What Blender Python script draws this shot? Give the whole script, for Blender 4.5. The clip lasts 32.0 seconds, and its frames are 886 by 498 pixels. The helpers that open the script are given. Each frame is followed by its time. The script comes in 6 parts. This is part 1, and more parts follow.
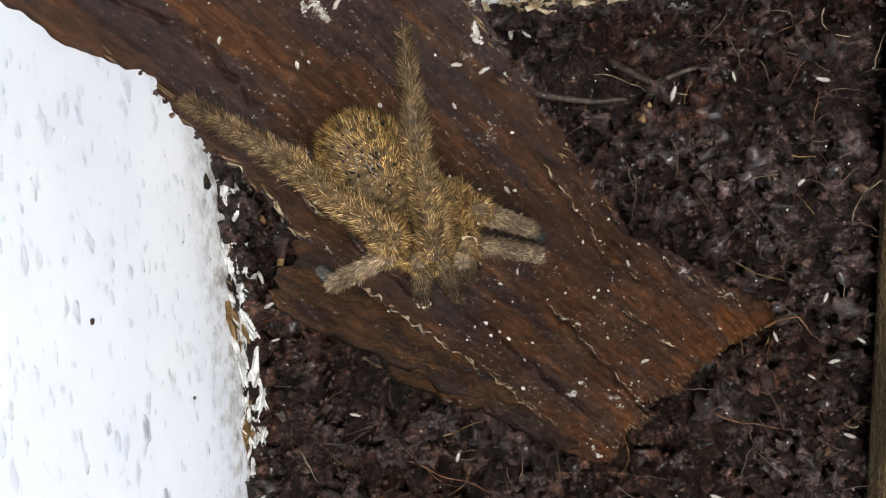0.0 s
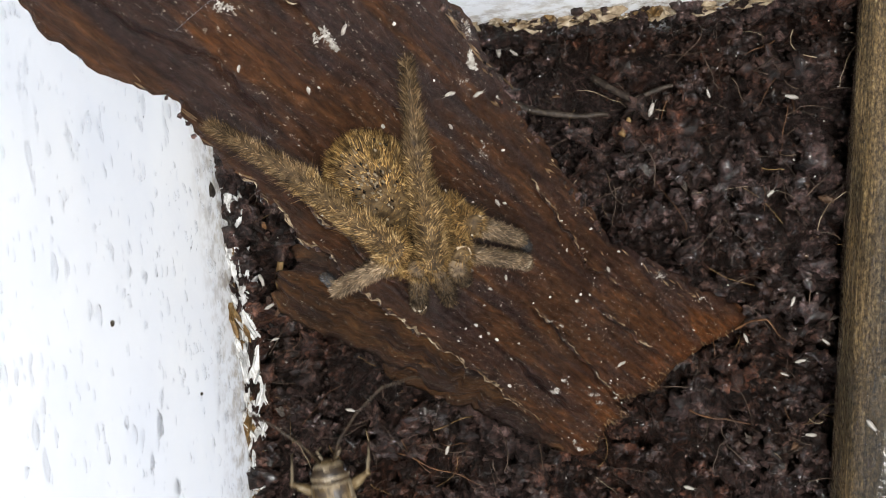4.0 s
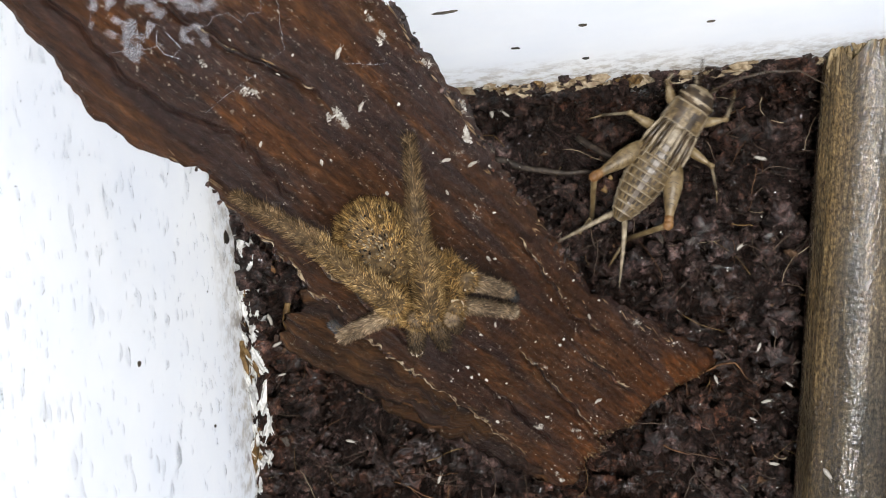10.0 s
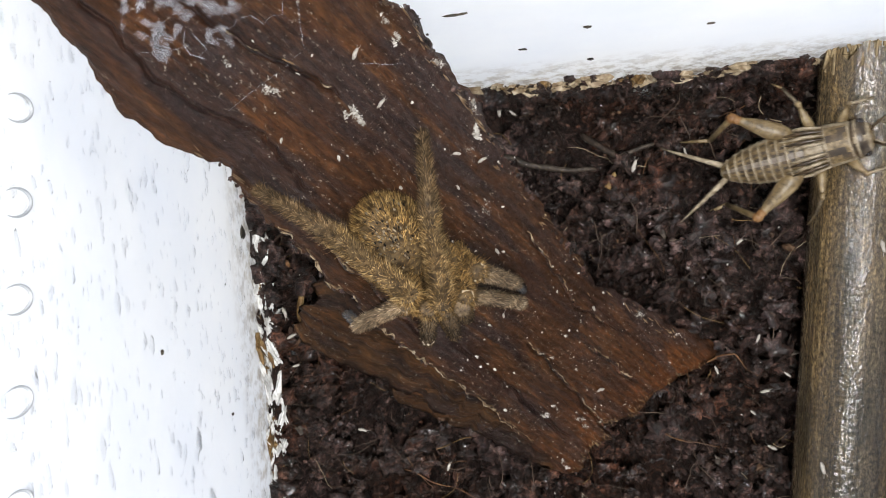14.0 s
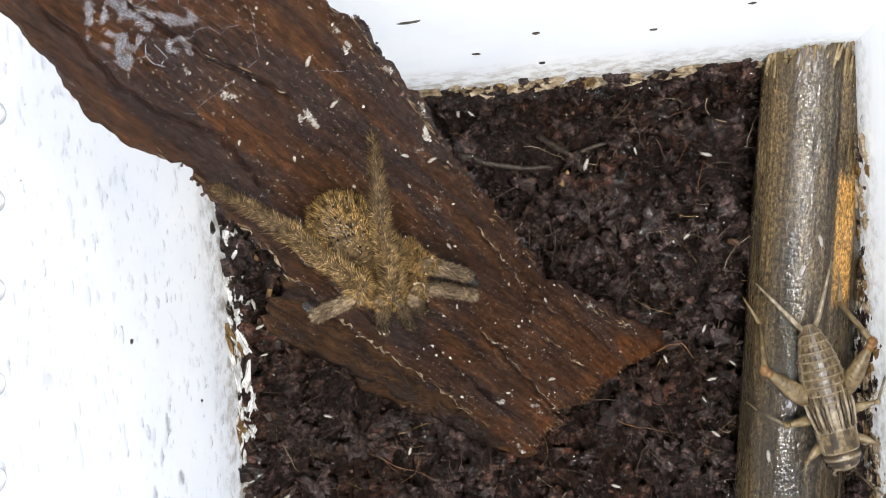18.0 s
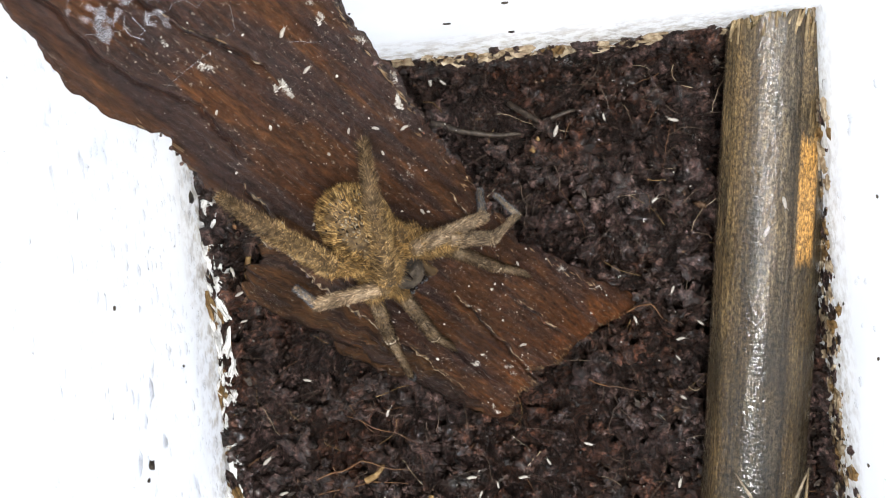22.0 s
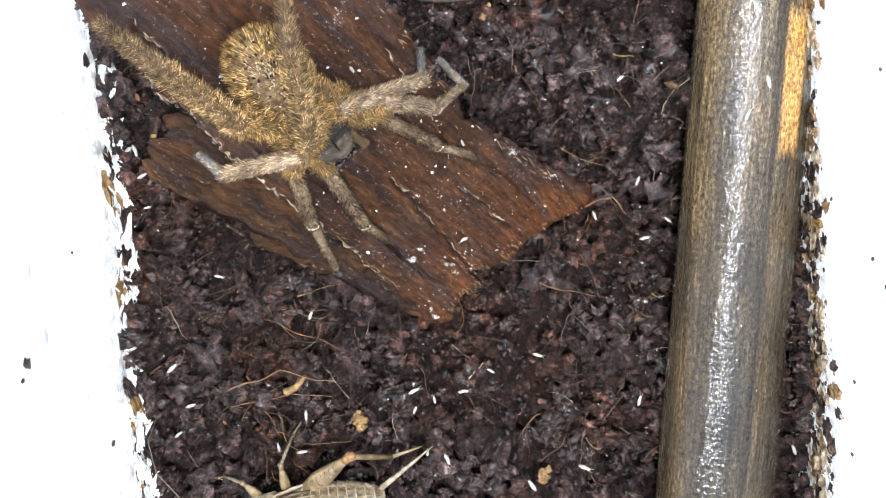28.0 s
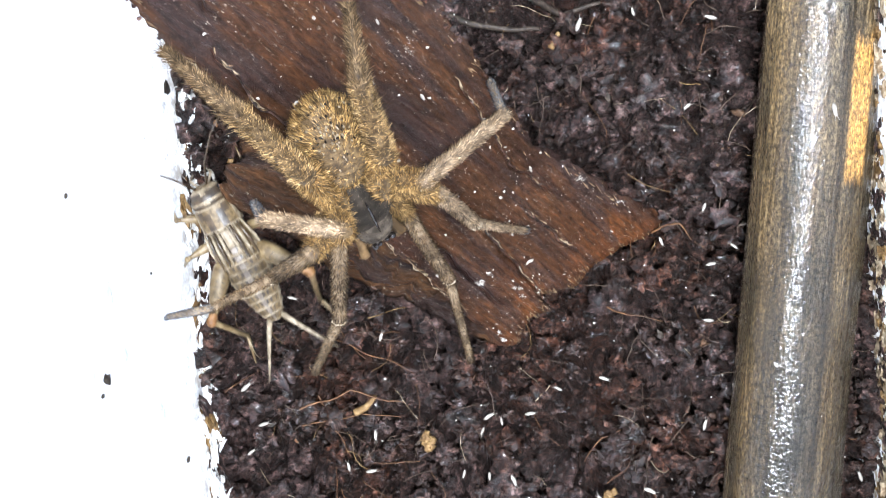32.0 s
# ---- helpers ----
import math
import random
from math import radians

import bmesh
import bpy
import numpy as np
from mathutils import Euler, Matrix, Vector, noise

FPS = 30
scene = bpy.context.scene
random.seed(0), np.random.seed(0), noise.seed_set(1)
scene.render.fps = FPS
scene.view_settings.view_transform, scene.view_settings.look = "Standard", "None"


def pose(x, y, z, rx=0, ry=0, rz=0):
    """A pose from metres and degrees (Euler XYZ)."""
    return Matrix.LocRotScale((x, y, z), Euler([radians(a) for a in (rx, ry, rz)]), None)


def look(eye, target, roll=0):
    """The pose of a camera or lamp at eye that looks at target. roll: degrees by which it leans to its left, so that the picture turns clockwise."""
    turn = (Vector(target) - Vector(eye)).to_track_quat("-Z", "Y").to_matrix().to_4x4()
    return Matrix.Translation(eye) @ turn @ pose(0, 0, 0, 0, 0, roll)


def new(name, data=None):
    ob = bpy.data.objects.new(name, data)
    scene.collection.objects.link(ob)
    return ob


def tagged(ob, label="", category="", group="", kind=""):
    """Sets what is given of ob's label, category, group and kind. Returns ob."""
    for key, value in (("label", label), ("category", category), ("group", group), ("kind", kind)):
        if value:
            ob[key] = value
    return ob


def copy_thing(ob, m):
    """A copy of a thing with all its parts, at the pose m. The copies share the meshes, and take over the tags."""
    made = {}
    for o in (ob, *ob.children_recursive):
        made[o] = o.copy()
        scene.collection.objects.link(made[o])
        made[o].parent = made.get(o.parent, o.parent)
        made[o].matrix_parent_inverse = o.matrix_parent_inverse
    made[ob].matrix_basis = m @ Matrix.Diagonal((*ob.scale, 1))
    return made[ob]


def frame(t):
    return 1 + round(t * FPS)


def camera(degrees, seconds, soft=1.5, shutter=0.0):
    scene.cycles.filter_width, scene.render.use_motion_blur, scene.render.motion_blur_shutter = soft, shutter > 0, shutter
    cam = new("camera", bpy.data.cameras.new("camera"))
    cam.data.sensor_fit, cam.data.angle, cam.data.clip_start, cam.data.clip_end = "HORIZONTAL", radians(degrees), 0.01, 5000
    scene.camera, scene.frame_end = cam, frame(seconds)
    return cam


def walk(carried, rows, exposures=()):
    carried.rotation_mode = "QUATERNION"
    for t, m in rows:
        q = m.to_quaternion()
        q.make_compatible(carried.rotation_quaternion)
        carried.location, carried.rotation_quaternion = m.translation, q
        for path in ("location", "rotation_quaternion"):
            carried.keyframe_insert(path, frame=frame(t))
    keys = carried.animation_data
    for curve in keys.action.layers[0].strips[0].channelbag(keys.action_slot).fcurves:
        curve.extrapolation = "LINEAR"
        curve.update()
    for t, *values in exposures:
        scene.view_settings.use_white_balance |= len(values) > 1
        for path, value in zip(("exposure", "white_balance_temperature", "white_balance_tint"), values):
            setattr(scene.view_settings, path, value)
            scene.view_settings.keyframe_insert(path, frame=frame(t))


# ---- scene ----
U = 0.02  # one plan unit: 20 mm
cam = camera(34.0, 32.0, soft=1.0, shutter=0.4)
PATH = [
    (0, pose(-0.00904, 0.00012, 0.13455, -4.24, 4.39, -6.16)),
    (0.5, pose(-0.00845, -0.00010, 0.13447, -4.38, 4.42, -6.02)),
    (1, pose(-0.00817, 0.00007, 0.13554, -4.59, 4.32, -6.02)),
    (1.5, pose(-0.00778, 0.00040, 0.13650, -4.68, 4.18, -5.83)),
    (2, pose(-0.00798, 0.00063, 0.13692, -4.82, 4.01, -5.89)),
    (2.5, pose(-0.00812, 0.00112, 0.13881, -4.77, 3.73, -5.96)),
    (4.5, pose(-0.01017, 0.00210, 0.14356, -4.44, 3.44, -5.75)),
    (5, pose(-0.01042, 0.00228, 0.14412, -4.45, 3.63, -5.71)),
    (5.5, pose(-0.01120, 0.00258, 0.14402, -4.38, 3.66, -5.85)),
    (6, pose(-0.01175, 0.00288, 0.14521, -4.23, 3.77, -5.75)),
    (6.5, pose(-0.01125, 0.00309, 0.14706, -4.07, 3.84, -5.71)),
    (7, pose(-0.01042, 0.00372, 0.14882, -3.99, 3.75, -5.61)),
    (7.5, pose(-0.00966, 0.00363, 0.15090, -3.71, 3.62, -5.79)),
    (8, pose(-0.00970, 0.00341, 0.15091, -3.45, 3.62, -5.76)),
    (8.5, pose(-0.00871, 0.00582, 0.15128, -4.17, 4.02, -4.90)),
    (9, pose(-0.00882, 0.00577, 0.15233, -4.01, 3.67, -5.11)),
    (9.5, pose(-0.00888, 0.00570, 0.15407, -3.96, 3.38, -5.14)),
    (10, pose(-0.00899, 0.00570, 0.15457, -3.73, 3.20, -5.02)),
    (10.5, pose(-0.00903, 0.00570, 0.15505, -3.47, 3.17, -5.06)),
    (11, pose(-0.00912, 0.00560, 0.15634, -3.18, 3.14, -5.30)),
    (11.5, pose(-0.00924, 0.00549, 0.15712, -2.98, 3.22, -5.46)),
    (12, pose(-0.00929, 0.00548, 0.15773, -2.77, 3.20, -5.47)),
    (12.5, pose(-0.00938, 0.00513, 0.15961, -3.15, 3.90, -5.00)),
    (13, pose(-0.00946, 0.00516, 0.16000, -3.58, 3.66, -5.05)),
    (13.5, pose(-0.00953, 0.00520, 0.16007, -3.61, 3.42, -5.01)),
    (14, pose(-0.00946, 0.00522, 0.15974, -3.63, 3.30, -5.05)),
    (14.5, pose(-0.00957, 0.00517, 0.16082, -3.62, 3.05, -5.22)),
    (15, pose(-0.00960, 0.00516, 0.16188, -3.47, 2.64, -5.51)),
    (15.5, pose(-0.00979, 0.00514, 0.16292, -3.23, 1.87, -6.08)),
    (17.5, pose(-0.00523, 0.00546, 0.16701, -3.56, 3.18, -4.95)),
    (18, pose(-0.00525, 0.00551, 0.16707, -3.91, 3.06, -5.05)),
    (18.5, pose(-0.00519, 0.00558, 0.16682, -4.31, 3.12, -5.21)),
    (19, pose(-0.00520, 0.00551, 0.16737, -4.54, 2.92, -5.40)),
    (19.5, pose(-0.00513, 0.00549, 0.16840, -4.55, 2.80, -5.44)),
    (20, pose(-0.00512, 0.00553, 0.16868, -4.63, 2.83, -5.56)),
    (20.5, pose(-0.00515, 0.00543, 0.16938, -4.52, 2.87, -5.61)),
    (21, pose(-0.00504, 0.00546, 0.17083, -4.32, 2.76, -5.58)),
    (21.5, pose(-0.00502, 0.00540, 0.17090, -4.39, 2.75, -5.65)),
    (22, pose(-0.00468, 0.00511, 0.17098, -5.07, 2.13, -5.75)),
    (22.5, pose(-0.00258, 0.00321, 0.17024, -5.12, 2.04, -6.01)),
    (23, pose(-0.00229, 0.00316, 0.17108, -5.56, 1.61, -5.87)),
    (23.5, pose(-0.00244, 0.00274, 0.16984, -6.11, 1.26, -5.40)),
    (24, pose(-0.00304, 0.00272, 0.16787, -6.67, 1.01, -5.18)),
    (24.5, pose(-0.00240, 0.00238, 0.16721, -7.79, 0.53, -4.76)),
    (25, pose(-0.00101, 0.00222, 0.16688, -8.37, 0.45, -4.75)),
    (25.5, pose(-0.00122, 0.00292, 0.16740, -8.64, -0.07, -4.60)),
    (27.5, pose(-0.00533, -0.00294, 0.14968, -7.33, -0.46, -4.19)),
    (28, pose(-0.00525, -0.00297, 0.15052, -7.33, 0.00, -4.25)),
    (28.5, pose(-0.00508, -0.00294, 0.15124, -7.40, 0.64, -4.17)),
    (29, pose(-0.00508, -0.00300, 0.15154, -7.36, 1.12, -4.13)),
    (29.5, pose(-0.00494, -0.00299, 0.15223, -7.60, 1.48, -4.21)),
    (30, pose(-0.00486, -0.00300, 0.15213, -7.66, 2.03, -4.08)),
    (30.5, pose(-0.00505, -0.00307, 0.15215, -7.71, 2.36, -4.34)),
    (31, pose(-0.00507, -0.00314, 0.15280, -7.20, 2.50, -4.35)),
    (31.5, pose(-0.00494, -0.00290, 0.15288, -6.87, 2.69, -4.26)),
    (32, pose(-0.00471, -0.00302, 0.15350, -6.24, 2.93, -4.14)),
]
walk(cam, PATH, [(0, 0.0, 6550, 10), (6, 0.02, 6550, 10), (13, 0.0, 6500, 10), (19, 0.18, 6500, 10), (22, 0.36, 6450, 10), (25, 0.65, 6350, 10), (28, 1.08, 5880, 10), (32, 1.22, 5740, 10)])

# ---- light ----
world = bpy.data.worlds.new("room")
world.use_nodes = True
scene.world = world
wn = world.node_tree
toward = wn.nodes.new("ShaderNodeTexCoord")
split = wn.nodes.new("ShaderNodeSeparateXYZ")
height = wn.nodes.new("ShaderNodeMapRange")
height.inputs["From Min"].default_value, height.inputs["From Max"].default_value = 0.1, 0.85
height.inputs["To Min"].default_value, height.inputs["To Max"].default_value = 2.15, 0.19
wn.links.new(toward.outputs["Generated"], split.inputs[0])
wn.links.new(split.outputs["Z"], height.inputs["Value"])
wn.nodes["Background"].inputs[0].default_value = (1.0, 0.98, 0.96, 1)
wn.links.new(height.outputs[0], wn.nodes["Background"].inputs[1])
lamp = new("lamp_light", bpy.data.lights.new("lamp_light", "AREA"))
lamp.data.shape, lamp.data.size, lamp.data.size_y = "RECTANGLE", 1.3 * U, 5.0 * U
lamp.data.energy, lamp.data.color = 1.55, (1.0, 0.98, 0.945)
lamp.matrix_world = look((0.6 * U, -0.3 * U, 17 * U), (-0.2 * U, -0.6 * U, 0))


# ---- materials ----
def material(name, rough=0.6, metal=0.0, spec=0.5):
    m = bpy.data.materials.new(name)
    m.use_nodes = True
    b = m.node_tree.nodes["Principled BSDF"]
    b.inputs["Roughness"].default_value = rough
    b.inputs["Metallic"].default_value = metal
    b.inputs["Specular IOR Level"].default_value = spec
    return m, m.node_tree, b


def coords(nt, scale, how="Object"):
    tc = nt.nodes.new("ShaderNodeTexCoord")
    mp = nt.nodes.new("ShaderNodeMapping")
    mp.inputs["Scale"].default_value = scale
    nt.links.new(tc.outputs[how], mp.inputs["Vector"])
    return mp.outputs["Vector"]


def noise_tex(nt, vec, scale, detail=6.0, rough=0.6, distort=0.0):
    n = nt.nodes.new("ShaderNodeTexNoise")
    n.inputs["Scale"].default_value, n.inputs["Detail"].default_value = scale, detail
    n.inputs["Roughness"].default_value, n.inputs["Distortion"].default_value = rough, distort
    nt.links.new(vec, n.inputs["Vector"])
    return n.outputs["Fac"]


def ramp(nt, fac, stops):
    r = nt.nodes.new("ShaderNodeValToRGB")
    while len(r.color_ramp.elements) < len(stops):
        r.color_ramp.elements.new(0.5)
    for e, (p, c) in zip(r.color_ramp.elements, stops):
        e.position, e.color = p, (*c, 1)
    nt.links.new(fac, r.inputs["Fac"])
    return r.outputs["Color"]


def mix(nt, fac, a, b, kind="MIX"):
    m = nt.nodes.new("ShaderNodeMix")
    m.data_type, m.blend_type = "RGBA", kind
    for slot, v in ((0, fac), (6, a), (7, b)):
        if isinstance(v, (int, float)):
            m.inputs[slot].default_value = v
        elif isinstance(v, tuple):
            m.inputs[slot].default_value = (*v, 1)
        else:
            nt.links.new(v, m.inputs[slot])
    return m.outputs[2]


def bump(nt, b, height, strength, dist):
    n = nt.nodes.new("ShaderNodeBump")
    n.inputs["Strength"].default_value, n.inputs["Distance"].default_value = strength, dist * U
    nt.links.new(height, n.inputs["Height"])
    nt.links.new(n.outputs["Normal"], b.inputs["Normal"])


def simple(name, stops, scale=40.0, rough=0.6, spec=0.5, relief=0.3, stretch=(1, 1, 1)):
    """A plain surface with two scales of mottling; scale is in cycles per plan unit."""
    m, nt, b = material(name, rough, 0.0, spec)
    v = coords(nt, tuple(k / U for k in stretch))
    f = noise_tex(nt, v, scale)
    g = noise_tex(nt, v, scale * 0.17, 3)
    c = ramp(nt, f, stops)
    nt.links.new(mix(nt, 0.35, c, ramp(nt, g, [(0.3, (0.35, 0.35, 0.35)), (0.7, (1, 1, 1))]), "MULTIPLY"), b.inputs["Base Color"])
    bump(nt, b, f, relief, 0.02)
    return m


def wet_coat(nt, b, mask, height, strength, dist, rough=0.06):
    """A film of water with its own ripples."""
    n = nt.nodes.new("ShaderNodeBump")
    n.inputs["Strength"].default_value, n.inputs["Distance"].default_value = strength, dist * U
    nt.links.new(height, n.inputs["Height"])
    nt.links.new(n.outputs["Normal"], b.inputs["Coat Normal"])
    if isinstance(mask, (int, float)):
        b.inputs["Coat Weight"].default_value = mask
    else:
        nt.links.new(mask, b.inputs["Coat Weight"])
    b.inputs["Coat Roughness"].default_value = rough
    b.inputs["Coat IOR"].default_value = 1.4


def wall_material():
    m, nt, b = material("white_plastic", 0.35, 0, 0.4)
    v = coords(nt, (1 / U,) * 3)
    dirt = ramp(nt, noise_tex(nt, v, 7.0, 9, 0.75), [(0.36, (0.50, 0.44, 0.33)), (0.48, (0.27, 0.205, 0.12)), (0.58, (0.12, 0.08, 0.045)), (0.66, (0.03, 0.02, 0.015))])
    base = ramp(nt, noise_tex(nt, v, 1.2, 4), [(0.3, (0.80, 0.82, 0.86)), (0.7, (0.88, 0.88, 0.88))])
    sep = nt.nodes.new("ShaderNodeSeparateXYZ")
    nt.links.new(v, sep.inputs[0])
    low = nt.nodes.new("ShaderNodeMapRange")
    low.inputs["From Min"].default_value, low.inputs["From Max"].default_value = 0.62, 0.05
    nt.links.new(sep.outputs["Z"], low.inputs["Value"])
    ragged = nt.nodes.new("ShaderNodeMath")
    ragged.operation, ragged.use_clamp = "MULTIPLY", True
    nt.links.new(low.outputs[0], ragged.inputs[0])
    nt.links.new(ramp(nt, noise_tex(nt, v, 12, 8, 0.7), [(0.45, (0.0, 0.0, 0.0)), (0.60, (1.0, 1.0, 1.0))]), ragged.inputs[1])
    c = mix(nt, ragged.outputs[0], base, dirt)
    nt.links.new(c, b.inputs["Base Color"])
    bump(nt, b, noise_tex(nt, v, 25, 3), 0.12, 0.03)
    through_light = nt.nodes.new("ShaderNodeBsdfTranslucent")
    nt.links.new(mix(nt, 1.0, c, (1.03, 1.05, 1.07), "MULTIPLY"), through_light.inputs["Color"])
    both = nt.nodes.new("ShaderNodeMixShader")
    both.inputs[0].default_value = 0.55
    nt.links.new(b.outputs[0], both.inputs[1])
    nt.links.new(through_light.outputs[0], both.inputs[2])
    nt.links.new(both.outputs[0], nt.nodes["Material Output"].inputs["Surface"])
    return m


def soil_material(name="soil"):
    m, nt, b = material(name, 0.6, 0, 0.2)
    v = coords(nt, (1 / U,) * 3)
    f = noise_tex(nt, v, 15, 9, 0.75, 0.5)
    # Tones spread wide: crevice shade and wet glints are put into the colour.
    c = ramp(nt, f, [(0.36, (0.004, 0.0027, 0.0021)), (0.47, (0.025, 0.0165, 0.0138)), (0.56, (0.077, 0.0505, 0.0430)), (0.68, (0.30, 0.21, 0.178))])
    g = noise_tex(nt, v, 1.5, 6, 0.65)
    tint = ramp(nt, g, [(0.38, (1.7, 1.05, 0.75)), (0.48, (0.85, 0.69, 0.62)), (0.60, (1.4, 1.25, 1.3))])
    nt.links.new(mix(nt, 1.0, c, tint, "MULTIPLY"), b.inputs["Base Color"])
    wet = ramp(nt, noise_tex(nt, v, 6, 5), [(0.4, (0.35, 0.35, 0.35)), (0.6, (0.8, 0.8, 0.8))])
    nt.links.new(wet, b.inputs["Roughness"])
    bump(nt, b, noise_tex(nt, v, 34, 8, 0.8), 1.0, 0.07)
    wet_coat(nt, b, ramp(nt, noise_tex(nt, v, 3.5, 6, 0.7), [(0.36, (0.2, 0.2, 0.2)), (0.52, (1, 1, 1))]), noise_tex(nt, v, 40, 3, 0.6), 0.32, 0.03, 0.05)
    return m


def bark_material(name, cast, film=1.0):
    m, nt, b = material(name, 0.5, 0, 0.1)
    grain = noise_tex(nt, coords(nt, (1.5, 8, 1), "UV"), 2.0, 9, 0.62, 0.5)
    blot = noise_tex(nt, coords(nt, (0.75, 4.6, 1), "UV"), 1.5, 6, 0.55, 0.7)
    rust = noise_tex(nt, coords(nt, (2.2, 3.4, 1), "UV"), 1.4, 8, 0.7, 0.5)
    fine = noise_tex(nt, coords(nt, (9, 30, 1), "UV"), 1.6, 9, 0.75, 0.4)
    c = ramp(nt, grain, [(0.28, (0.022, 0.0098, 0.0056)), (0.44, (0.043, 0.0190, 0.0090)), (0.58, (0.062, 0.0275, 0.0118)), (0.74, (0.098, 0.0470, 0.0190))])
    c = mix(nt, 0.75, c, ramp(nt, rust, [(0.34, (0.42, 0.42, 0.46)), (0.5, (0.92, 0.91, 0.9)), (0.66, (1.5, 1.34, 1.05))]), "MULTIPLY")
    plum = ramp(nt, blot, [(0.44, (1, 1, 1)), (0.56, (0, 0, 0))])
    c = mix(nt, mix(nt, 0.75, (0, 0, 0), plum, "MIX"), c, (0.0200, 0.0120, 0.0118))
    c = mix(nt, 0.9, c, ramp(nt, fine, [(0.34, (0.22, 0.20, 0.20)), (0.5, (0.85, 0.83, 0.82)), (0.70, (1.9, 1.75, 1.5))]), "MULTIPLY")
    sep = nt.nodes.new("ShaderNodeSeparateXYZ")
    nt.links.new(coords(nt, (1, 1, 1), "UV"), sep.inputs[0])
    tip = nt.nodes.new("ShaderNodeMapRange")
    tip.inputs["From Min"].default_value, tip.inputs["From Max"].default_value = -0.45, -0.95
    nt.links.new(sep.outputs["X"], tip.inputs["Value"])
    c = mix(nt, tip.outputs[0], c, mix(nt, 1.0, c, (1.45, 1.2, 0.8), "MULTIPLY"))
    specks = ramp(nt, noise_tex(nt, coords(nt, (30, 38, 1), "UV"), 1.5, 6, 0.72), [(0.585, (0, 0, 0)), (0.65, (0.85, 0.85, 0.85))])
    dust = ramp(nt, noise_tex(nt, coords(nt, (1.6, 3.0, 1), "UV"), 1.5, 5), [(0.42, (0.08, 0.08, 0.08)), (0.6, (1, 1, 1))])
    c = mix(nt, mix(nt, 1.0, specks, dust, "MULTIPLY"), c, (0.30, 0.26, 0.21))
    c = mix(nt, 1.0, c, cast, "MULTIPLY")
    nt.links.new(c, b.inputs["Base Color"])
    rough = ramp(nt, blot, [(0.38, (0.34, 0.34, 0.34)), (0.6, (0.6, 0.6, 0.6))])
    nt.links.new(rough, b.inputs["Roughness"])
    bump(nt, b, mix(nt, 0.65, grain, fine), 0.7, 0.05)
    wet_coat(nt, b, ramp(nt, blot, [(0.4, (0.35 * film,) * 3), (0.55, (0.10 * film,) * 3)]), noise_tex(nt, coords(nt, (30, 44, 1), "UV"), 1.3, 4, 0.6), 0.2, 0.03, 0.08)
    return m


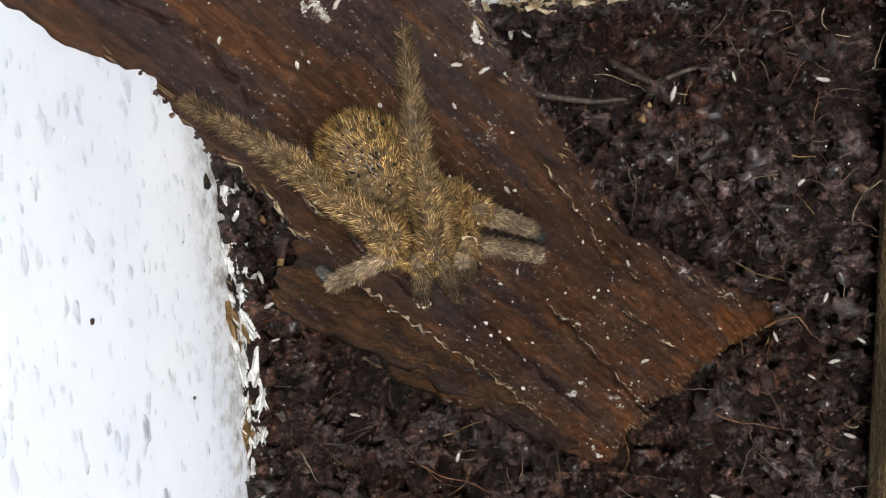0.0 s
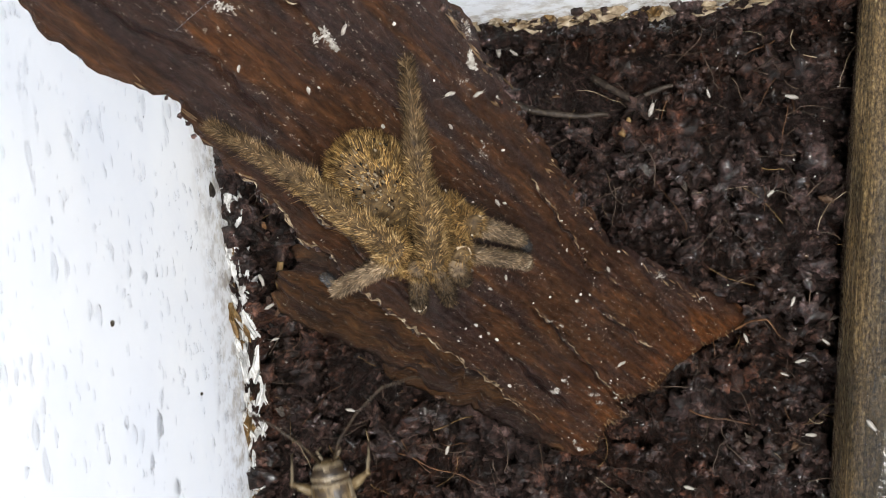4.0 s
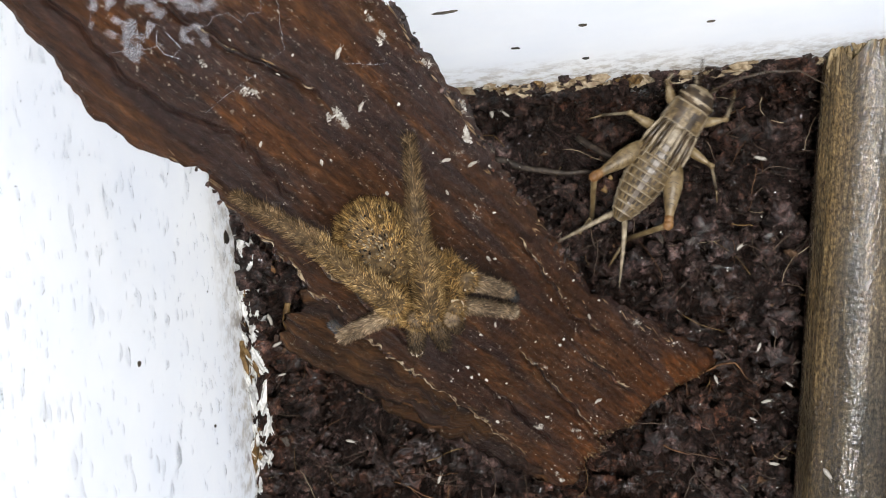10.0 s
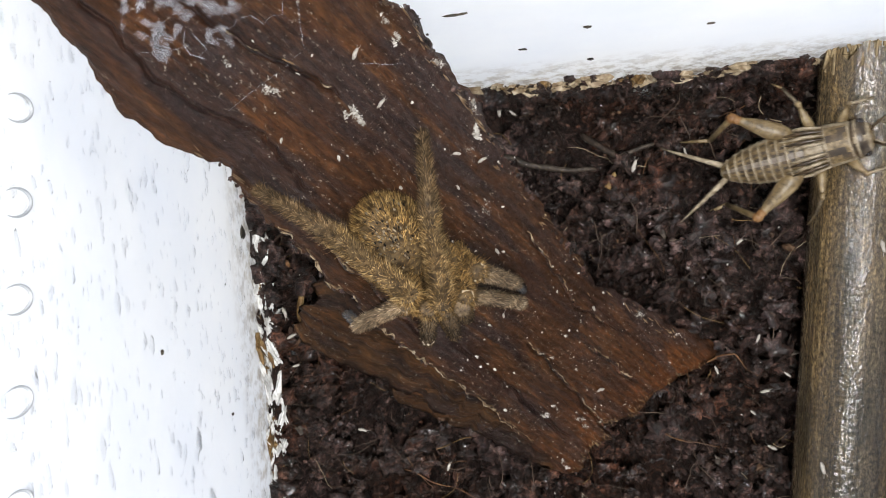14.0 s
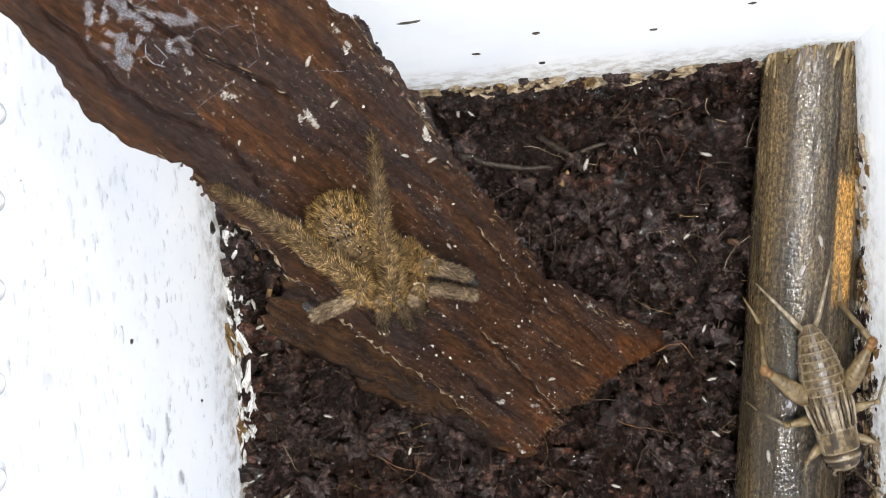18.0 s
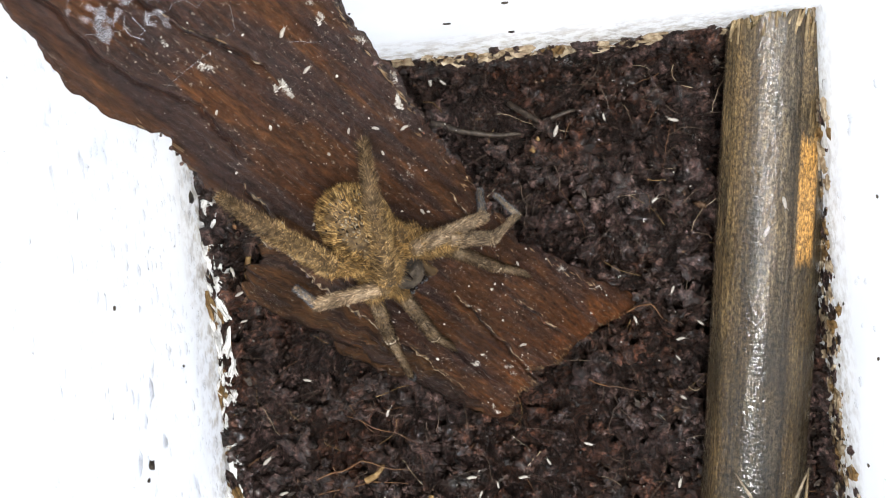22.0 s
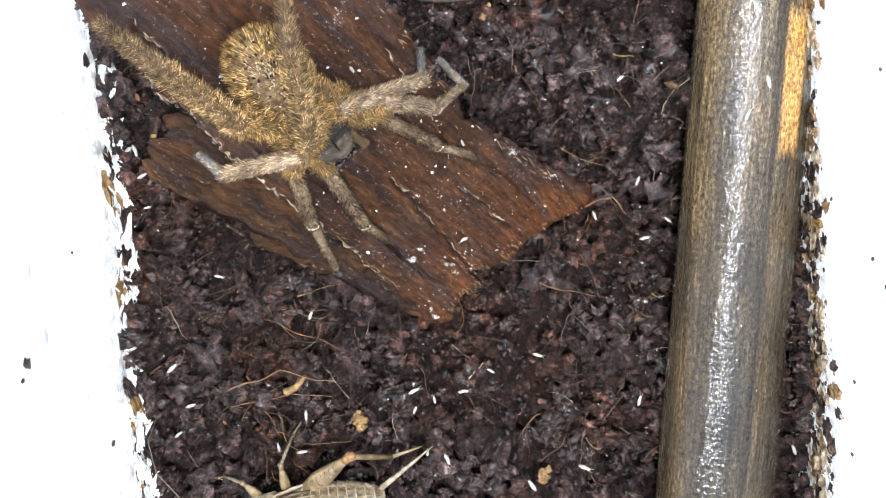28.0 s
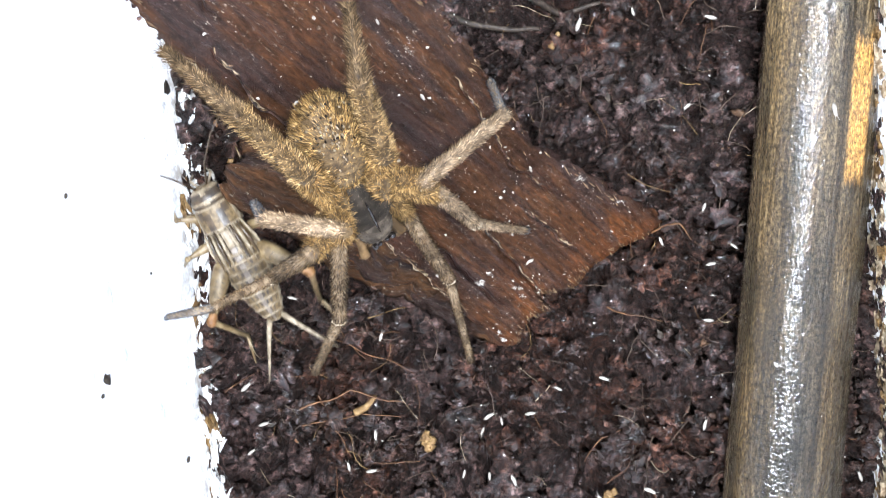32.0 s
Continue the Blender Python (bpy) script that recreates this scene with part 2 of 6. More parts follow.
def cane_material():
    m, nt, b = material("old_cane", 0.45, 0, 0.1)
    grain = coords(nt, (22, 0.9, 1), "UV")
    f = noise_tex(nt, grain, 2.5, 9, 0.7)
    c = ramp(nt, f, [(0.32, (0.034, 0.028, 0.019)), (0.5, (0.084, 0.071, 0.050)), (0.68, (0.165, 0.145, 0.106))])
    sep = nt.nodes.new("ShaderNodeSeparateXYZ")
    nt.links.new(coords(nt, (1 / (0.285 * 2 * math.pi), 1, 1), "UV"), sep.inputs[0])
    # Facet tones by angle, with groove shade and a highlight band painted in.
    facet_shading = ramp(nt, sep.outputs["X"], [(0.0, (0.55, 0.57, 0.58)), (0.09, (0.85, 0.8, 0.7)), (0.185, (1.0, 0.95, 0.85)), (0.20, (0.30, 0.28, 0.27)), (0.225, (0.8, 0.8, 0.8)), (0.29, (0.75, 0.72, 0.66)), (0.33, (0.55, 0.5, 0.4)), (0.40, (1.15, 1.05, 0.85)), (0.47, (1.1, 1.02, 0.88))])
    c = mix(nt, 1.0, c, facet_shading, "MULTIPLY")
    g = noise_tex(nt, coords(nt, (3, 0.8, 1), "UV"), 1.6, 6)
    c = mix(nt, 1.0, c, ramp(nt, g, [(0.35, (0.4, 0.42, 0.46)), (0.65, (1.25, 1.12, 0.95))]), "MULTIPLY")
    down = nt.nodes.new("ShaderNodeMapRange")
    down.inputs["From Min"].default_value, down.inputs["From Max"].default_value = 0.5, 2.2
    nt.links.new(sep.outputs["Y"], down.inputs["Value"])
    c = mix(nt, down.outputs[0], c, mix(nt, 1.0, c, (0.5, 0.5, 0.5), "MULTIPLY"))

    def band(out, at, half, soft):
        r = ramp(nt, out, [(at - half - soft, (0, 0, 0)), (at - half + soft, (1, 1, 1)), (at + half - soft, (1, 1, 1)), (at + half + soft, (0, 0, 0))])
        return r

    lengthwise = nt.nodes.new("ShaderNodeMapRange")
    lengthwise.inputs["From Max"].default_value = 4.0
    wob = nt.nodes.new("ShaderNodeMath")
    wob.operation = "MULTIPLY_ADD"
    wob.inputs[1].default_value = 0.25
    nt.links.new(noise_tex(nt, coords(nt, (12, 5, 1), "UV"), 1.5, 5), wob.inputs[0])
    nt.links.new(sep.outputs["Y"], wob.inputs[2])
    nt.links.new(wob.outputs[0], lengthwise.inputs["Value"])
    bare = mix(nt, 1.0, band(sep.outputs["X"], 0.135, 0.044, 0.008), band(lengthwise.outputs[0], 0.285, 0.085, 0.012), "MULTIPLY")
    rub = ramp(nt, noise_tex(nt, coords(nt, (20, 6, 1), "UV"), 1.4, 8, 0.75), [(0.35, (0.25, 0.25, 0.25)), (0.55, (0.95, 0.95, 0.95))])
    c = mix(nt, mix(nt, 1.0, bare, rub, "MULTIPLY"), c, (0.36, 0.2, 0.06))
    grit = noise_tex(nt, coords(nt, (40, 26, 1), "UV"), 1.4, 6, 0.75)
    c = mix(nt, 0.85, c, ramp(nt, grit, [(0.37, (0.12, 0.105, 0.085)), (0.5, (1.05, 1.0, 0.92)), (0.63, (2.6, 2.5, 2.2))]), "MULTIPLY")
    spots = ramp(nt, noise_tex(nt, coords(nt, (11, 7, 1), "UV"), 1.3, 8, 0.75), [(0.56, (0, 0, 0)), (0.66, (1, 1, 1))])
    nt.links.new(mix(nt, spots, c, (0.022, 0.014, 0.01)), b.inputs["Base Color"])
    wet = ramp(nt, noise_tex(nt, coords(nt, (9, 9, 1), "UV"), 2, 4), [(0.4, (0.35, 0.35, 0.35)), (0.65, (0.6, 0.6, 0.6))])
    nt.links.new(wet, b.inputs["Roughness"])
    wet_coat(nt, b, 1.0, noise_tex(nt, coords(nt, (30, 36, 1), "UV"), 1.0, 3, 0.5), 0.36, 0.03, 0.04)
    bump(nt, b, noise_tex(nt, coords(nt, (34, 12, 1), "UV"), 1.0, 5), 0.6, 0.03)
    return m


def crumb_material():
    m, nt, b = material("soil_crumb", 0.4, 0, 0.12)
    geo = nt.nodes.new("ShaderNodeNewGeometry")
    each = ramp(nt, geo.outputs["Random Per Island"], [(0.0, (0.006, 0.004, 0.0035)), (0.5, (0.024, 0.0150, 0.0122)), (0.9, (0.058, 0.036, 0.028)), (0.985, (0.085, 0.045, 0.026)), (1.0, (0.14, 0.085, 0.05))])
    f = noise_tex(nt, coords(nt, (1 / U,) * 3), 60, 5, 0.7)
    nt.links.new(mix(nt, 0.6, each, ramp(nt, f, [(0.35, (0.4, 0.4, 0.4)), (0.65, (1.6, 1.6, 1.6))]), "MULTIPLY"), b.inputs["Base Color"])
    nt.links.new(ramp(nt, noise_tex(nt, coords(nt, (1 / U,) * 3), 7, 4), [(0.4, (0.25, 0.25, 0.25)), (0.6, (0.8, 0.8, 0.8))]), b.inputs["Roughness"])
    wet_coat(nt, b, ramp(nt, noise_tex(nt, coords(nt, (1 / U,) * 3), 6, 4), [(0.38, (0.2, 0.2, 0.2)), (0.5, (1, 1, 1))]), f, 0.22, 0.03, 0.05)
    bump(nt, b, f, 0.8, 0.03)
    return m


CRUMB = crumb_material()
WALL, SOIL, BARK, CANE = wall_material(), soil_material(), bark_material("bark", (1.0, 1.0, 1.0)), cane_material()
INNER_BARK = bark_material("inner_bark", (0.78, 0.86, 0.88), 0.2)
CANE_PITH = simple("cane_end", [(0.3, (0.10, 0.07, 0.035)), (0.55, (0.24, 0.175, 0.09)), (0.72, (0.45, 0.36, 0.22))], 20, 0.8)


# ---- mesh helpers; all sizes in plan units ----
def mesh_object(name, verts, faces, mat, parent=None, label="", uvs=None, smooth=True, mats=None, index=None):
    me = bpy.data.meshes.new(name)
    me.from_pydata([tuple(c * U for c in v) for v in verts], [], faces)
    for k in mats or [mat]:
        me.materials.append(k)
    if index is not None:
        me.polygons.foreach_set("material_index", np.asarray(index, dtype=np.int32))
    if smooth:
        me.polygons.foreach_set("use_smooth", [True] * len(me.polygons))
    if uvs is not None:
        layer = me.uv_layers.new(name="UVMap")
        loops = np.empty(len(me.loops), dtype=np.int32)
        me.loops.foreach_get("vertex_index", loops)
        layer.data.foreach_set("uv", np.asarray(uvs, dtype=np.float32)[loops].ravel())
    ob = new(name, me)
    ob.parent = parent
    if label:
        ob["label"] = label
    return ob


class Soup:
    """Collects many small shapes into one mesh."""

    def __init__(self):
        self.v, self.f, self.i = [], [], []

    def add(self, verts, faces, slot=0):
        n = len(self.v)
        self.v.extend(verts)
        self.f.extend([tuple(k + n for k in face) for face in faces])
        self.i.extend([slot] * len(faces))

    def tube(self, points, radii, sides=6, slot=0, cap=True):
        """A tube along the points."""
        pts = [Vector(p) for p in points]
        if isinstance(radii, (int, float)):
            radii = [radii] * len(pts)
        verts, faces = [], []
        side = None
        for k, p in enumerate(pts):
            d = (pts[min(k + 1, len(pts) - 1)] - pts[max(k - 1, 0)]).normalized()
            if side is None:
                side = d.orthogonal().normalized()
            side = (side - d * side.dot(d)).normalized()
            up = d.cross(side)
            for j in range(sides):
                a = 2 * math.pi * j / sides
                verts.append(tuple(p + (side * math.cos(a) + up * math.sin(a)) * radii[k]))
        for k in range(len(pts) - 1):
            for j in range(sides):
                a, b = k * sides + j, k * sides + (j + 1) % sides
                faces.append((a, b, b + sides, a + sides))
        if cap:
            faces.append(tuple(range(sides))[::-1])
            faces.append(tuple(range((len(pts) - 1) * sides, len(pts) * sides)))
        self.add(verts, faces, slot)

    def blob(self, centre, size, turn=(0, 0, 0), rough=0.0, seed=0, rings=6, sides=8, slot=0):
        """A lumpy ellipsoid."""
        m = Euler(turn).to_matrix()
        c = Vector(centre)
        verts, faces = [], []
        for i in range(1, rings):
            th = math.pi * i / rings
            for j in range(sides):
                ph = 2 * math.pi * j / sides
                d = Vector((math.sin(th) * math.cos(ph), math.sin(th) * math.sin(ph), math.cos(th)))
                k = 1 + rough * noise.noise(d * 1.7 + Vector((seed * 3.7, seed * 1.3, seed)))
                verts.append(tuple(c + m @ Vector((d.x * size[0] * k, d.y * size[1] * k, d.z * size[2] * k))))
        top, bot = len(verts), len(verts) + 1
        verts += [tuple(c + m @ Vector((0, 0, size[2]))), tuple(c - m @ Vector((0, 0, size[2])))]
        for j in range(sides):
            faces.append((top, j, (j + 1) % sides))
            n = (rings - 2) * sides
            faces.append((bot, n + (j + 1) % sides, n + j))
        for i in range(rings - 2):
            for j in range(sides):
                a, b = i * sides + j, i * sides + (j + 1) % sides
                faces.append((a, a + sides, b + sides, b))
        self.add(verts, faces, slot)

    def hair(self, root, tip, width):
        r, t = Vector(root), Vector(tip)
        a = (t - r).orthogonal().normalized() * width
        b = (t - r).normalized().cross(a)
        self.add([tuple(r + a), tuple(r - a * 0.5 + b * 0.87), tuple(r - a * 0.5 - b * 0.87), tuple(t)], [(0, 1, 3), (1, 2, 3), (2, 0, 3)])

    def make(self, name, mat, parent=None, label="", smooth=True, mats=None):
        return mesh_object(name, self.v, self.f, mat, parent, label, None, smooth, mats, self.i if mats else None)


def lerp(table, x):
    xs, ys = zip(*table)
    return float(np.interp(x, xs, ys))


# ---- the box ----
X0, X1, Y1, Y0, TOP = -2.0, 1.555, 0.62, -5.4, 6.6
LEAN_X, LEAN_Y = 0.08, 0.20


def slab(name, quad, out, label):
    """A wall: its inner face, thickened outwards."""
    n = 24
    verts, faces = [], []
    a, b, c, d = [Vector(q) for q in quad]
    for layer in (Vector((0, 0, 0)), Vector(out)):
        for i in range(n + 1):
            for j in range(n + 1):
                u, w = i / n, j / n
                verts.append(tuple((a * (1 - u) + b * u) * (1 - w) + (d * (1 - u) + c * u) * w + layer))
    k = (n + 1) ** 2
    for i in range(n):
        for j in range(n):
            p = i * (n + 1) + j
            faces.append((p, p + 1, p + n + 2, p + n + 1))
            faces.append((k + p, k + p + n + 1, k + p + n + 2, k + p + 1))
    for i in range(n):
        for p, q in ((i * (n + 1), (i + 1) * (n + 1)), ((i + 1) * (n + 1) + n, i * (n + 1) + n), (i + 1, i), (n * (n + 1) + i, n * (n + 1) + i + 1)):
            faces.append((p, q, q + k, p + k))
    return tagged(mesh_object(name, verts, faces, WALL, smooth=False), label, "wall", kind="structure")


def wall_x(z, side):
    return X0 - LEAN_X * z if side < 0 else X1 + LEAN_X * z


def wall_y(z):
    return Y1 + LEAN_Y * z


B = -0.7
slab("wall_west", [(wall_x(B, -1), Y0, B), (wall_x(B, -1), wall_y(B), B), (wall_x(TOP, -1), wall_y(TOP), TOP), (wall_x(TOP, -1), Y0, TOP)], (-0.12, 0, 0), "glossy white plastic box wall beaded with water drops")
slab("wall_east", [(wall_x(B, 1), Y0, B), (wall_x(B, 1), wall_y(B), B), (wall_x(TOP, 1), wall_y(TOP), TOP), (wall_x(TOP, 1), Y0, TOP)], (0.12, 0, 0), "white plastic box wall with soil stains along its foot")
slab("wall_north", [(wall_x(B, -1), wall_y(B), B), (wall_x(B, 1), wall_y(B), B), (wall_x(TOP, 1), wall_y(TOP), TOP), (wall_x(TOP, -1), wall_y(TOP), TOP)], (0, 0.12, 0), "white plastic box wall with specks of dirt")
slab("wall_south", [(wall_x(B, -1), Y0, B), (wall_x(B, 1), Y0, B), (wall_x(TOP, 1), Y0, TOP), (wall_x(TOP, -1), Y0, TOP)], (0, -0.12, 0), "white plastic box wall")


# ---- soil ----
def ground(x, y):
    """Height of the soil, with its larger clods."""
    p = Vector((x, y, 0))
    w = Vector((noise.noise(p * 3.1), noise.noise(p * 3.1 + Vector((7, 0, 0))), 0)) * 0.16
    h = 0.13 * noise.noise(p * 1.1 + Vector((5, 1, 0))) + 0.09 * noise.noise(p * 4.2)
    h += 0.30 * (0.42 - noise.voronoi((p + w) * 2.6)[0][0])
    edge = min(x - X0, X1 - x, Y1 - y)
    return h - 0.02 + (0.06 * max(0, 1 - edge / 0.2) if edge < 0.2 else 0)


def soil_floor():
    step = 0.0095
    nx, ny = int((X1 - X0 + 0.06) / step), int((Y1 + 3.6) / step)
    verts, faces = [], []
    for j in range(ny + 1):
        for i in range(nx + 1):
            x, y = X0 - 0.03 + i * step, -3.6 + j * step * (Y1 + 3.63) / (ny * step)
            p = Vector((x, y, 0.3))
            w = Vector((noise.noise(p * 5), noise.noise(p * 5 + Vector((7, 0, 0))), 0)) * 0.07
            f1, f2 = noise.voronoi((p + w) * 6.0)[0][:2]
            g1, g2 = noise.voronoi((p + w) * 15 + Vector((3, 0, 0)))[0][:2]
            z = ground(x, y) + 0.03 - 0.34 * math.exp(-(f2 - f1) / 0.15) - 0.09 * math.exp(-(g2 - g1) / 0.15) + 0.06 * (0.42 - g1)
            z += 0.07 * (0.4 - abs(noise.noise(p * 11))) + 0.06 * noise.noise(p * 27) + 0.04 * noise.noise(p * 58)
            verts.append((x, y, z))
    for j in range(ny):
        for i in range(nx):
            a = j * (nx + 1) + i
            faces.append((a, a + 1, a + nx + 2, a + nx + 1))
    return tagged(mesh_object("floor", verts, faces, SOIL, smooth=True), "damp dark brown crumbly potting soil", "soil", kind="structure")


soil_floor()

# ---- bark ----
SPLINTER = simple("splinter", [(0.35, (0.05, 0.026, 0.009)), (0.55, (0.15, 0.088, 0.036)), (0.72, (0.38, 0.3, 0.2))], 18, 0.6)
PALE_FIBRE = simple("pale_fibre", [(0.35, (0.14, 0.09, 0.045)), (0.55, (0.32, 0.25, 0.16)), (0.7, (0.5, 0.43, 0.33))], 22, 0.6)
AX, BX = Vector((-0.645, 0.764, 0)), Vector((0.764, 0.645, 0))
RISE = [(-1.1, -0.1), (-0.9, 0.05), (-0.6, 0.27), (-0.3, 0.55), (0, 1.0), (0.4, 1.55), (0.72, 1.98), (1.2, 2.45), (1.6, 2.83), (2.4, 3.6), (3.4, 4.5)]
LEFT = [(-0.95, -1.28), (-0.66, -1.28), (-0.09, -1.23), (0.39, -1.20), (0.83, -1.12), (1.04, -1.09), (1.32, -1.03), (1.42, -1.08), (1.66, -1.10), (1.83, -1.03), (2.01, -0.98), (2.6, -0.92)]
RIGHT = [(-1.04, -0.17), (-0.67, -0.27), (-0.18, -0.40), (0.04, -0.34), (0.35, -0.30), (0.56, -0.25), (0.81, -0.18), (0.97, -0.15), (1.24, -0.12), (1.6, -0.2), (2.6, -0.45)]
FOOT = [(0, -0.90), (0.08, -0.93), (0.2, -0.86), (0.30, -0.93), (0.34, -0.80), (0.45, -0.92), (0.6, -0.90), (0.75, -0.94), (0.9, -1.0), (1, -1.03)]
CROWN = [(0, 2.2), (0.3, 2.15), (0.6, 1.95), (0.85, 1.7), (1, 1.55)]


CRACKS = [(-0.85, -0.12, 0.33, 0.47, 0.05), (1.15, 2.0, 0.55, 0.47, 0.05), (-0.5, 0.3, 0.80, 0.86, 0.03), (0.2, 1.0, 0.12, 0.10, 0.03), (-0.8, -0.35, 0.62, 0.66, 0.02), (1.0, 2.0, 0.22, 0.18, 0.03), (-0.75, 0.2, 0.16, 0.20, 0.035)]


def bark_point(s, q, up=0.0):
    """A place on the bark: s along it, q from its lower to its upper edge."""
    rl = lerp(LEFT, s) + 0.030 * noise.noise(Vector((s * 9, 0, 1))) + 0.016 * noise.noise(Vector((s * 31, 0, 1)))
    rr = lerp(RIGHT, s) + 0.035 * noise.noise(Vector((s * 8, 0, 7))) + 0.02 * noise.noise(Vector((s * 27, 0, 7)))
    r = rl + (rr - rl) * q
    z = lerp(RISE, s) + 0.05 * (1 - (2 * q - 1) ** 2) + up
    z += 0.03 * noise.noise(Vector((s * 1.5, r * 5, 2))) + 0.013 * noise.noise(Vector((s * 2.2, r * 15, 4))) + 0.012 * noise.noise(Vector((s * 9, r * 40, 4))) + 0.006 * noise.noise(Vector((s * 40, r * 60, 4)))
    for s0, s1, q0, q1, deep in CRACKS:
        if s0 < s < s1:
            mid = q0 + (q1 - q0) * (s - s0) / (s1 - s0) + 0.008 * noise.noise(Vector((s * 6, q0 * 9, 0)))
            fade = min(1, (s - s0) / 0.06, (s1 - s) / 0.06)
            z -= deep * fade * math.exp(-(((q - mid) / 0.010) ** 2))
            z += 0.35 * deep * fade * math.exp(-(((q - mid - 0.025) / 0.02) ** 2))
    p = AX * s + BX * r
    return Vector((p.x, p.y, z)), r


def bark_plate(parent):
    ns, nq = 270, 150
    verts, uvs, faces = [], [], []
    for layer in (0, 1):
        for i in range(ns + 1):
            for j in range(nq + 1):
                q = j / nq
                f = lerp(FOOT, q) + 0.02 * noise.noise(Vector((q * 30, 3, 0)))
                c = lerp(CROWN, q) + 0.03 * noise.noise(Vector((q * 20, 5, 0)))
                s = f + (c - f) * i / ns
                rim = min(i / 3, (ns - i) / 3, j / 4, (nq - j) / 4, 1)
                thick = 0.03 + 0.05 * rim
                p, r = bark_point(s, q, -thick if layer else -0.02 * (1 - rim))
                verts.append(p)
                uvs.append((s, r))
    k, w = (ns + 1) * (nq + 1), nq + 1
    for i in range(ns):
        for j in range(nq):
            a = i * w + j
            faces.append((a, a + w, a + w + 1, a + 1))
            faces.append((k + a, k + a + 1, k + a + w + 1, k + a + w))
    for i in range(ns):
        for a, b in ((i * w, (i + 1) * w), ((i + 1) * w + nq, i * w + nq)):
            faces.append((b, a, a + k, b + k))
    for j in range(nq):
        for a, b in ((j + 1, j), (ns * w + j, ns * w + j + 1)):
            faces.append((b, a, a + k, b + k))
    return mesh_object("plate", verts, faces, BARK, parent, uvs=uvs)


def bark_flap(name, parent, corners, lift, seed):
    """A torn lower sheet of bark: a bent four-cornered piece with ragged edges."""
    n, m = 60, 30
    a, b, c, d = [Vector(q) for q in corners]
    verts, uvs, faces = [], [], []
    for layer in (0, 1):
        for i in range(n + 1):
            for j in range(m + 1):
                u = i / n
                w = j / m
                rag = 0.10 * noise.noise(Vector((u * 7, seed, 0))) + 0.06 * noise.noise(Vector((u * 19, seed, 0))) + 0.03 * noise.noise(Vector((u * 41, seed, 0)))
                w2 = w * (1 + rag) + 0.9 * rag * (1 - w)
                w2 = 0.5 + (w2 - 0.5) * (1 - (1 - min(1, u / 0.10)) ** 2 * 0.35)
                u2 = u + (0.10 * noise.noise(Vector((w * 3.5, seed, 4))) + 0.02 * noise.noise(Vector((w * 9, seed, 8)))) * (1 - u)
                p = (a * (1 - u2) + b * u2) * (1 - w2) + (d * (1 - u2) + c * u2) * w2
                rim = min(i / 3, (n - i) / 3, j / 2, (m - j) / 2, 1)
                z = lift * (1 - (2 * w - 1) ** 2) + 0.03 * noise.noise(Vector((u * 2.5, w * 9, seed))) + 0.012 * noise.noise(Vector((u * 5, w * 25, seed))) + 0.008 * noise.noise(Vector((u * 30, w * 30, seed)))
                p = p + Vector((0, 0, z - (0.02 + 0.05 * rim if layer else 0.02 * (1 - rim))))
                verts.append(tuple(p))
                uvs.append((u * (b - a).length + seed, w * (d - a).length + seed))
    k, w = (n + 1) * (m + 1), m + 1
    for i in range(n):
        for j in range(m):
            p = i * w + j
            faces.append((p, p + 1, p + w + 1, p + w))
            faces.append((k + p, k + p + w, k + p + w + 1, k + p + 1))
    for i in range(n):
        for p, q in ((i * w, (i + 1) * w), ((i + 1) * w + m, i * w + m)):
            faces.append((p, q, q + k, p + k))
    for j in range(m):
        for p, q in ((j + 1, j), (n * w + j, n * w + j + 1)):
            faces.append((p, q, q + k, p + k))
    return mesh_object(name, verts, faces, INNER_BARK, parent, uvs=uvs)


bark = tagged(new("bark_slab"), "curved slab of damp red-brown bark leaning on the box walls", "bark")
bark_plate(bark)


def bark_rim():
    """The ragged black crust along the upper edge."""
    random.seed(4)
    s = Soup()
    for k in range(100):
        at = random.uniform(-0.1, 1.5)
        p, _ = bark_point(at, random.uniform(0.955, 1.0))
        z = random.uniform(0.005, 0.016)
        s.blob(p + Vector((random.uniform(-0.01, 0.02), random.uniform(-0.01, 0.01), random.uniform(-0.05, 0.0))), (z, z * 0.7, z * 0.8), (random.uniform(0, 3), 0, random.uniform(0, 3)), 0.9, k, 5, 7)
    s.make("rim", SOIL, bark, "crusted black rim", smooth=False)
    s = Soup()
    for k in range(60):
        at = random.uniform(0.1, 1.4)
        p, _ = bark_point(at, random.uniform(0.0, 0.02))
        z = random.uniform(0.006, 0.014)
        s.blob(p + Vector((random.uniform(-0.02, 0), 0, random.uniform(-0.05, 0.0))), (z, z * 0.7, z * 0.8), (random.uniform(0, 3), 0, random.uniform(0, 3)), 0.9, k, 5, 7)
    s.make("rim", SOIL, bark, "crusted black rim", smooth=False)


bark_rim()


